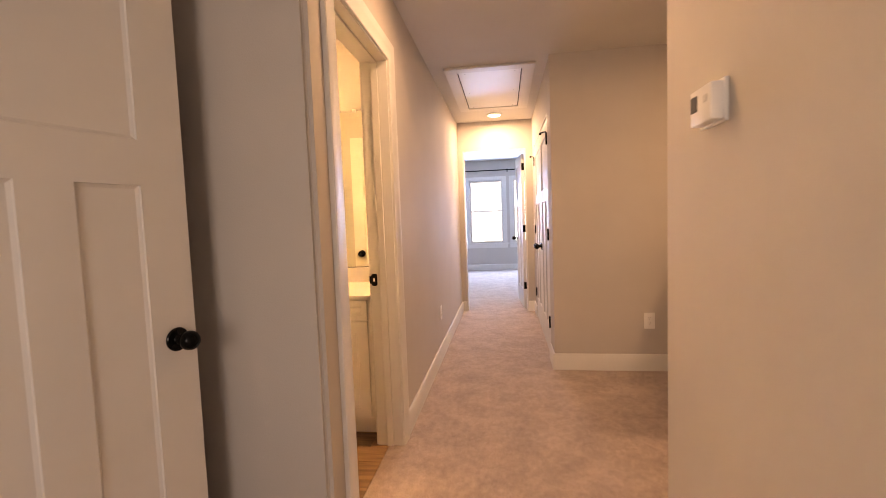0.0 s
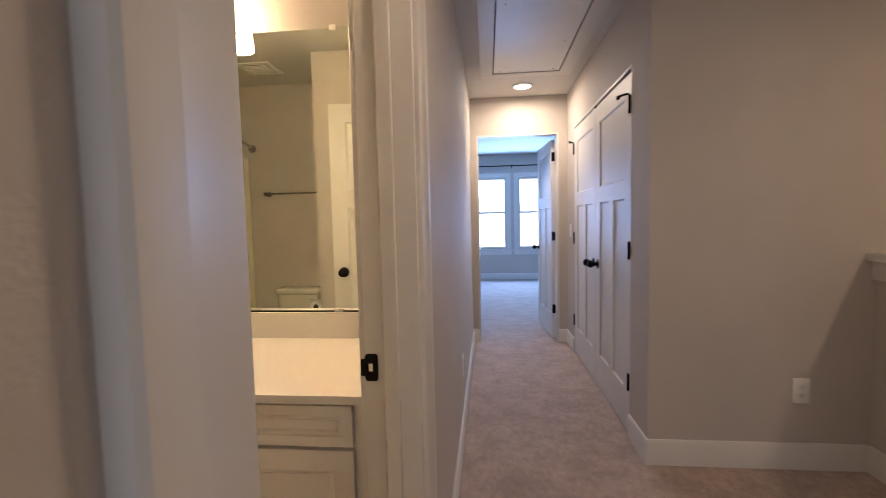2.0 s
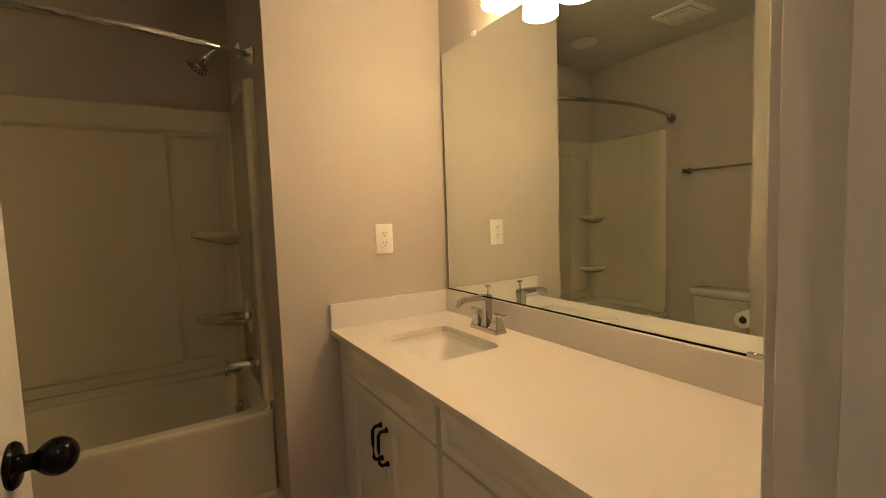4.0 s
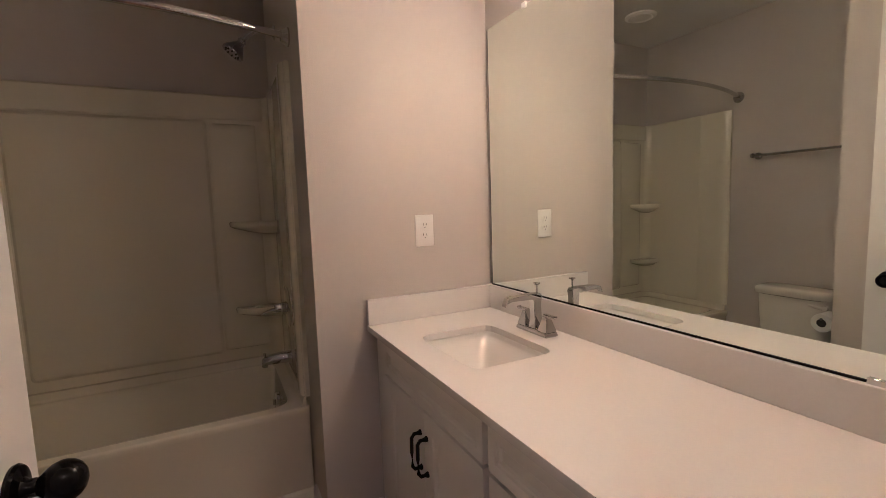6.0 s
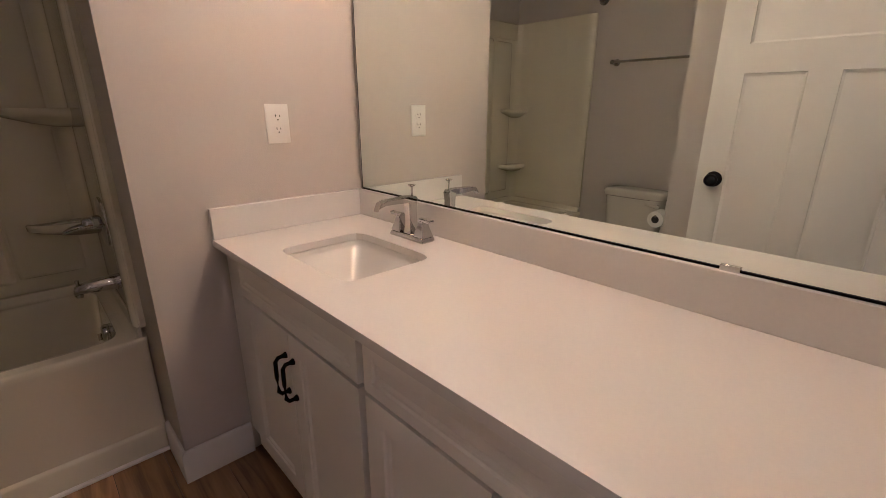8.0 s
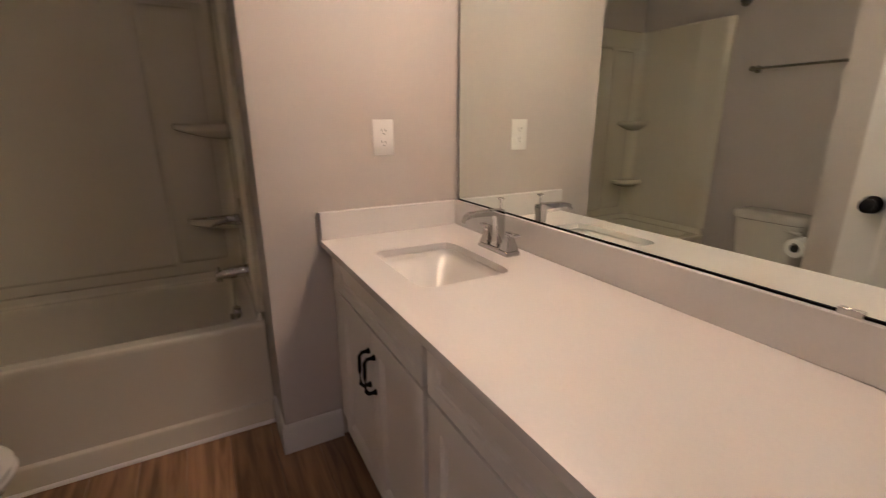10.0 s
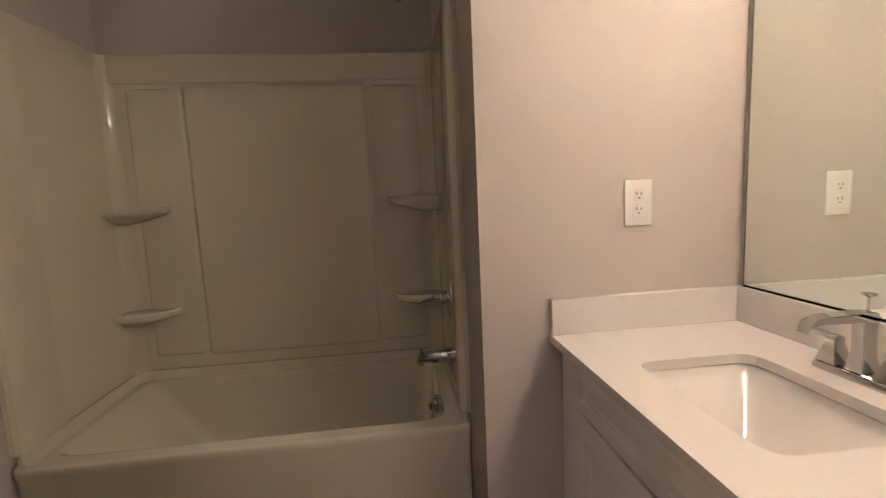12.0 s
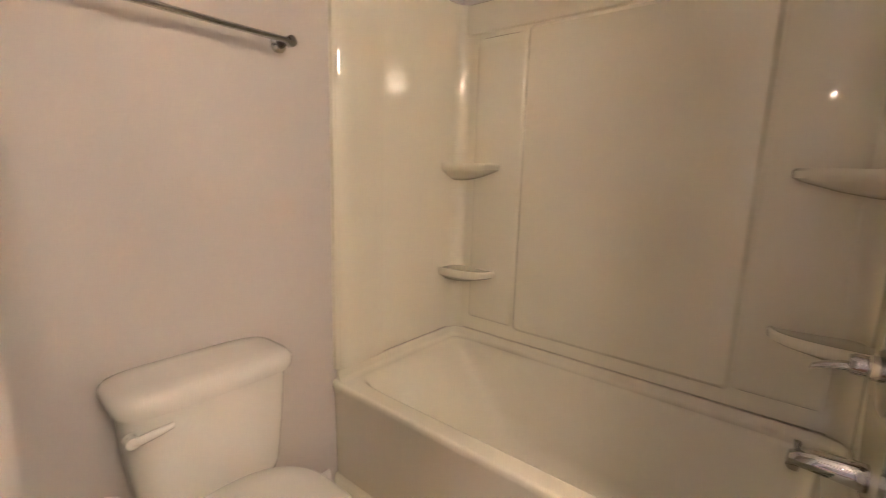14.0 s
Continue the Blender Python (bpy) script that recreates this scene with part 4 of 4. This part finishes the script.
hm = pose(-2.61, TY - 0.130, 1.998, 180 - 38, 0, 0)
part("head", lathe(bmesh.new(), ((0.013, 0), (0.018, 0.010), (0.015, 0.020), (0.023, 0.034), (0.042, 0.062), (0.047, 0.074), (0.045, 0.080), (0.0, 0.078)), hm, 28), CHROME, sh)
bm = bmesh.new()
for k in range(10):
    a = 2 * math.pi * k / 10
    lathe(bm, ((0.004, 0.077), (0.003, 0.083), (0.0, 0.083)), hm @ Matrix.Translation((0.030 * math.cos(a), 0.030 * math.sin(a), 0)), 8)
part("nozzles", bm, DARK, sh, "dark spray nozzles")

cr = thing("shower_rod", (-2.3, 1.68, 1.95), "curved chrome shower curtain rod with no curtain", "shower rod")
ra, rb = Vector((-2.25, SWY, 1.905)), Vector((-2.25, TY, 1.905))
pts = []
for k in range(33):
    u = k / 32
    pts.append((-2.25 + 0.135 * (1 - (2 * u - 1) ** 2), ra.y + (rb.y - ra.y) * u, 1.905))
part("rod", tube(bmesh.new(), pts, 0.0125, 16), CHROME, cr)
for y, s in ((SWY, -90), (TY, 90)):
    part("end_flange", lathe(bmesh.new(), ((0.034, 0), (0.035, 0.006), (0.028, 0.014), (0.020, 0.030), (0.0, 0.032)), pose(-2.25, y, 1.905, s, 0, 0), 24), CHROME, cr)

tb = thing("towel_bar", (-1.9, SWY, 1.53), "chrome towel bar on two posts, empty", "towel bar")
part("bar", rod(bmesh.new(), (-2.13, SWY + 0.065, 1.507), (-1.50, SWY + 0.065, 1.507), 0.008), CHROME, tb)
for x in (-2.115, -1.515):
    bm = lathe(bmesh.new(), ((0.022, 0), (0.022, 0.008), (0.012, 0.014), (0.011, 0.050), (0.015, 0.056), (0.015, 0.072), (0.0, 0.074)), pose(x, SWY, 1.507, -90, 0, 0), 24)
    part("post", bm, CHROME, tb)

# toilet
tx = -1.825
wc = thing("toilet", (tx, 1.35, 0), "white two-piece toilet with a closed lid", "toilet")


def oring(cx, cy, rx, ry0, ry1, z, p=2.3, n=44):
    """A ring longer to the front (ry1) than to the back (ry0)."""
    return [Vector((v.x, cy + (v.y - cy) * ((ry1 if v.y > cy else ry0)), v.z)) for v in oval(cx, cy, rx, 1.0, z, p, n)]


rows = [oring(tx, 1.33, a, b, c, z, p) for z, a, b, c, p in ((0.0, 0.115, 0.16, 0.23, 3.5), (0.02, 0.112, 0.16, 0.225, 3.5), (0.10, 0.10, 0.15, 0.20, 3), (0.20, 0.105, 0.16, 0.22, 2.6), (0.29, 0.145, 0.17, 0.31, 2.4), (0.355, 0.172, 0.18, 0.365, 2.3), (0.385, 0.180, 0.185, 0.378, 2.3), (0.392, 0.172, 0.18, 0.37, 2.3))]
part("bowl", loft(bmesh.new(), rows), PORCELAIN, wc, smooth=60)
part("deck", boxed(tx - 0.10, 1.015, 0.20, tx + 0.10, 1.22, 0.385, bevel=0.03, seg=4), PORCELAIN, wc)
rows = [oring(tx, 1.35, a, b, c, z, 2.3) for z, a, b, c in ((0.393, 0.182, 0.17, 0.372), (0.406, 0.186, 0.172, 0.378), (0.412, 0.184, 0.170, 0.374))]
part("seat", loft(bmesh.new(), rows), PORCELAIN, wc, "white toilet seat", smooth=50)
rows = [oring(tx, 1.35, a, b, c, z, 2.3) for z, a, b, c in ((0.414, 0.180, 0.168, 0.368), (0.428, 0.183, 0.170, 0.374), (0.436, 0.172, 0.16, 0.360), (0.441, 0.12, 0.11, 0.27))]
part("lid", loft(bmesh.new(), rows), PORCELAIN, wc, "white closed toilet lid", smooth=50)
for s in (-1, 1):
    part("seat_hinge", boxed(tx + s * 0.075 - 0.016, 1.175, 0.388, tx + s * 0.075 + 0.016, 1.205, 0.425, bevel=0.005), PORCELAIN, wc)
ty = 1.105
rows = [oval(tx, ty, a, b, z, 4.5, 48) for z, a, b in ((0.375, 0.150, 0.060), (0.385, 0.165, 0.075), (0.42, 0.176, 0.082), (0.55, 0.190, 0.088), (0.690, 0.199, 0.092))]
part("tank", loft(bmesh.new(), rows), PORCELAIN, wc, smooth=50)
rows = [oval(tx, ty, a, b, z, 4.5, 48) for z, a, b in ((0.692, 0.204, 0.096), (0.696, 0.214, 0.106), (0.712, 0.218, 0.110), (0.728, 0.216, 0.108), (0.738, 0.208, 0.100), (0.744, 0.19, 0.085), (0.746, 0.12, 0.05))]
part("tank_lid", loft(bmesh.new(), rows), PORCELAIN, wc, smooth=50)
bm = loft(bmesh.new(), [[Vector((x, y + b * math.cos(radians(k)), z + a * math.sin(radians(k)))) for k in range(0, 360, 30)] for x, y, z, a, b in ((-1.634, 1.200, 0.656, 0.012, 0.010), (-1.658, 1.205, 0.655, 0.011, 0.008), (-1.692, 1.207, 0.660, 0.010, 0.006), (-1.718, 1.207, 0.664, 0.007, 0.005))])
rod(bm, (-1.642, 1.185, 0.656), (-1.642, 1.210, 0.656), 0.013, n=18)
part("flush_lever", bm, PORCELAIN, wc, "white flush lever")

for piece in wc.children:
    piece.data.transform(Matrix.Diagonal((0.93 if "tank" in piece.name else 1, 1, 0.945, 1)))

# paper holder on the toilet's side wall
tp = thing("toilet_paper_holder", (-1.43, 1.45, 0.66), "chrome paper holder with a part-used roll", "paper holder")
bm = lathe(bmesh.new(), ((0.022, 0), (0.022, 0.008), (0.011, 0.013), (0.010, 0.11), (0.0, 0.114)), pose(-1.43, 1.375, 0.626, 0, -90, 0), 24)
rod(bm, (-1.54, 1.375, 0.626), (-1.54, 1.49, 0.626), 0.007, n=14)
part("arm", bm, CHROME, tp)
roll = thing("toilet_paper_roll", (-1.54, 1.435, 0.56), "part-used white toilet paper roll on its holder", "toilet paper")
bm = lathe(bmesh.new(), ((0.021, -0.05), (0.045, -0.05), (0.047, -0.046), (0.047, 0.046), (0.045, 0.05), (0.021, 0.05)), pose(-1.54, 1.435, 0.606, 90, 0, 0), 36)
part("paper", bm, PAPER, roll)
part("core", lathe(bmesh.new(), ((0.0208, -0.0503), (0.0208, 0.0503)), pose(-1.54, 1.435, 0.606, 90, 0, 0), 24), DARK, roll, "dark cardboard core")

# ceiling vent and detector
vent = thing("ceiling_vent", (-1.93, 1.42, H), "white square ceiling exhaust vent", "vent")
part("frame", boxed(-2.06, 1.29, H - 0.012, -1.80, 1.55, H, bevel=0.005), PLASTIC, vent)
part("opening", boxed(-2.025, 1.325, H - 0.0135, -1.835, 1.515, H - 0.0118), DARK, vent, "dark vent opening")
for k in range(7):
    y = 1.337 + k * 0.0275
    part("slat", boxed(-2.025, y - 0.008, H - 0.018, -1.835, y + 0.008, H - 0.0136, bevel=0.001, seg=1), PLASTIC, vent)
part("centre_cover", boxed(-1.975, 1.375, H - 0.024, -1.885, 1.465, H - 0.0182, bevel=0.002, seg=1), PLASTIC, vent)
det = thing("shower_light", (-2.54, 1.60, H), "unlit round recessed shower light", "ceiling light")
part("trim_ring", lathe(bmesh.new(), ((0.095, H), (0.095, H - 0.010), (0.075, H - 0.018), (0.062, H - 0.012)), Matrix.Translation((-2.54, 1.60, 0)), 36), PLASTIC, det)
part("lens", lathe(bmesh.new(), ((0.061, H - 0.004), (0.061, H - 0.013), (0.0, H - 0.016)), Matrix.Translation((-2.54, 1.60, 0)), 36), PLASTIC, det)

# ---- plank floor of the bathroom ----
planks = thing("floor", (-1.4, 2.0, -0.012), "brown wood-look vinyl plank floor", "floor", kind="structure")
rows_y = 0.152
meshes = {}
y, i = SWY - 0.02, 0
while y < NY:
    x = -2.35 - 0.37 * ((i * 0.41) % 1.0)
    y1 = min(y + rows_y, NY)
    while x < -0.457:
        xe = min(x + 0.915, -0.457)
        xs = max(x, -2.36)
        if xe - xs > 0.03:
            key = (round(xe - xs, 3), round(y1 - y, 3))
            if key not in meshes:
                meshes[key] = mesh_of(boxed(0, 0, 0, key[0] - 0.0016, key[1] - 0.0016, 0.012, bevel=0.0012, seg=1), "plank", PLANK, 0)
            p = new("plank", meshes[key])
            p.parent = planks
            p.location = (xs + 1.4, y - 2.0, 0.0)
        x = xe if xe < -0.457 else 0
    y += rows_y
    i += 1

# unseen window, added to go with the made-up nook daylight
w = thing("window_3", (-0.35, -1.66, 0.9), "unseen white window added behind the start of the walk", "window", kind="structure")
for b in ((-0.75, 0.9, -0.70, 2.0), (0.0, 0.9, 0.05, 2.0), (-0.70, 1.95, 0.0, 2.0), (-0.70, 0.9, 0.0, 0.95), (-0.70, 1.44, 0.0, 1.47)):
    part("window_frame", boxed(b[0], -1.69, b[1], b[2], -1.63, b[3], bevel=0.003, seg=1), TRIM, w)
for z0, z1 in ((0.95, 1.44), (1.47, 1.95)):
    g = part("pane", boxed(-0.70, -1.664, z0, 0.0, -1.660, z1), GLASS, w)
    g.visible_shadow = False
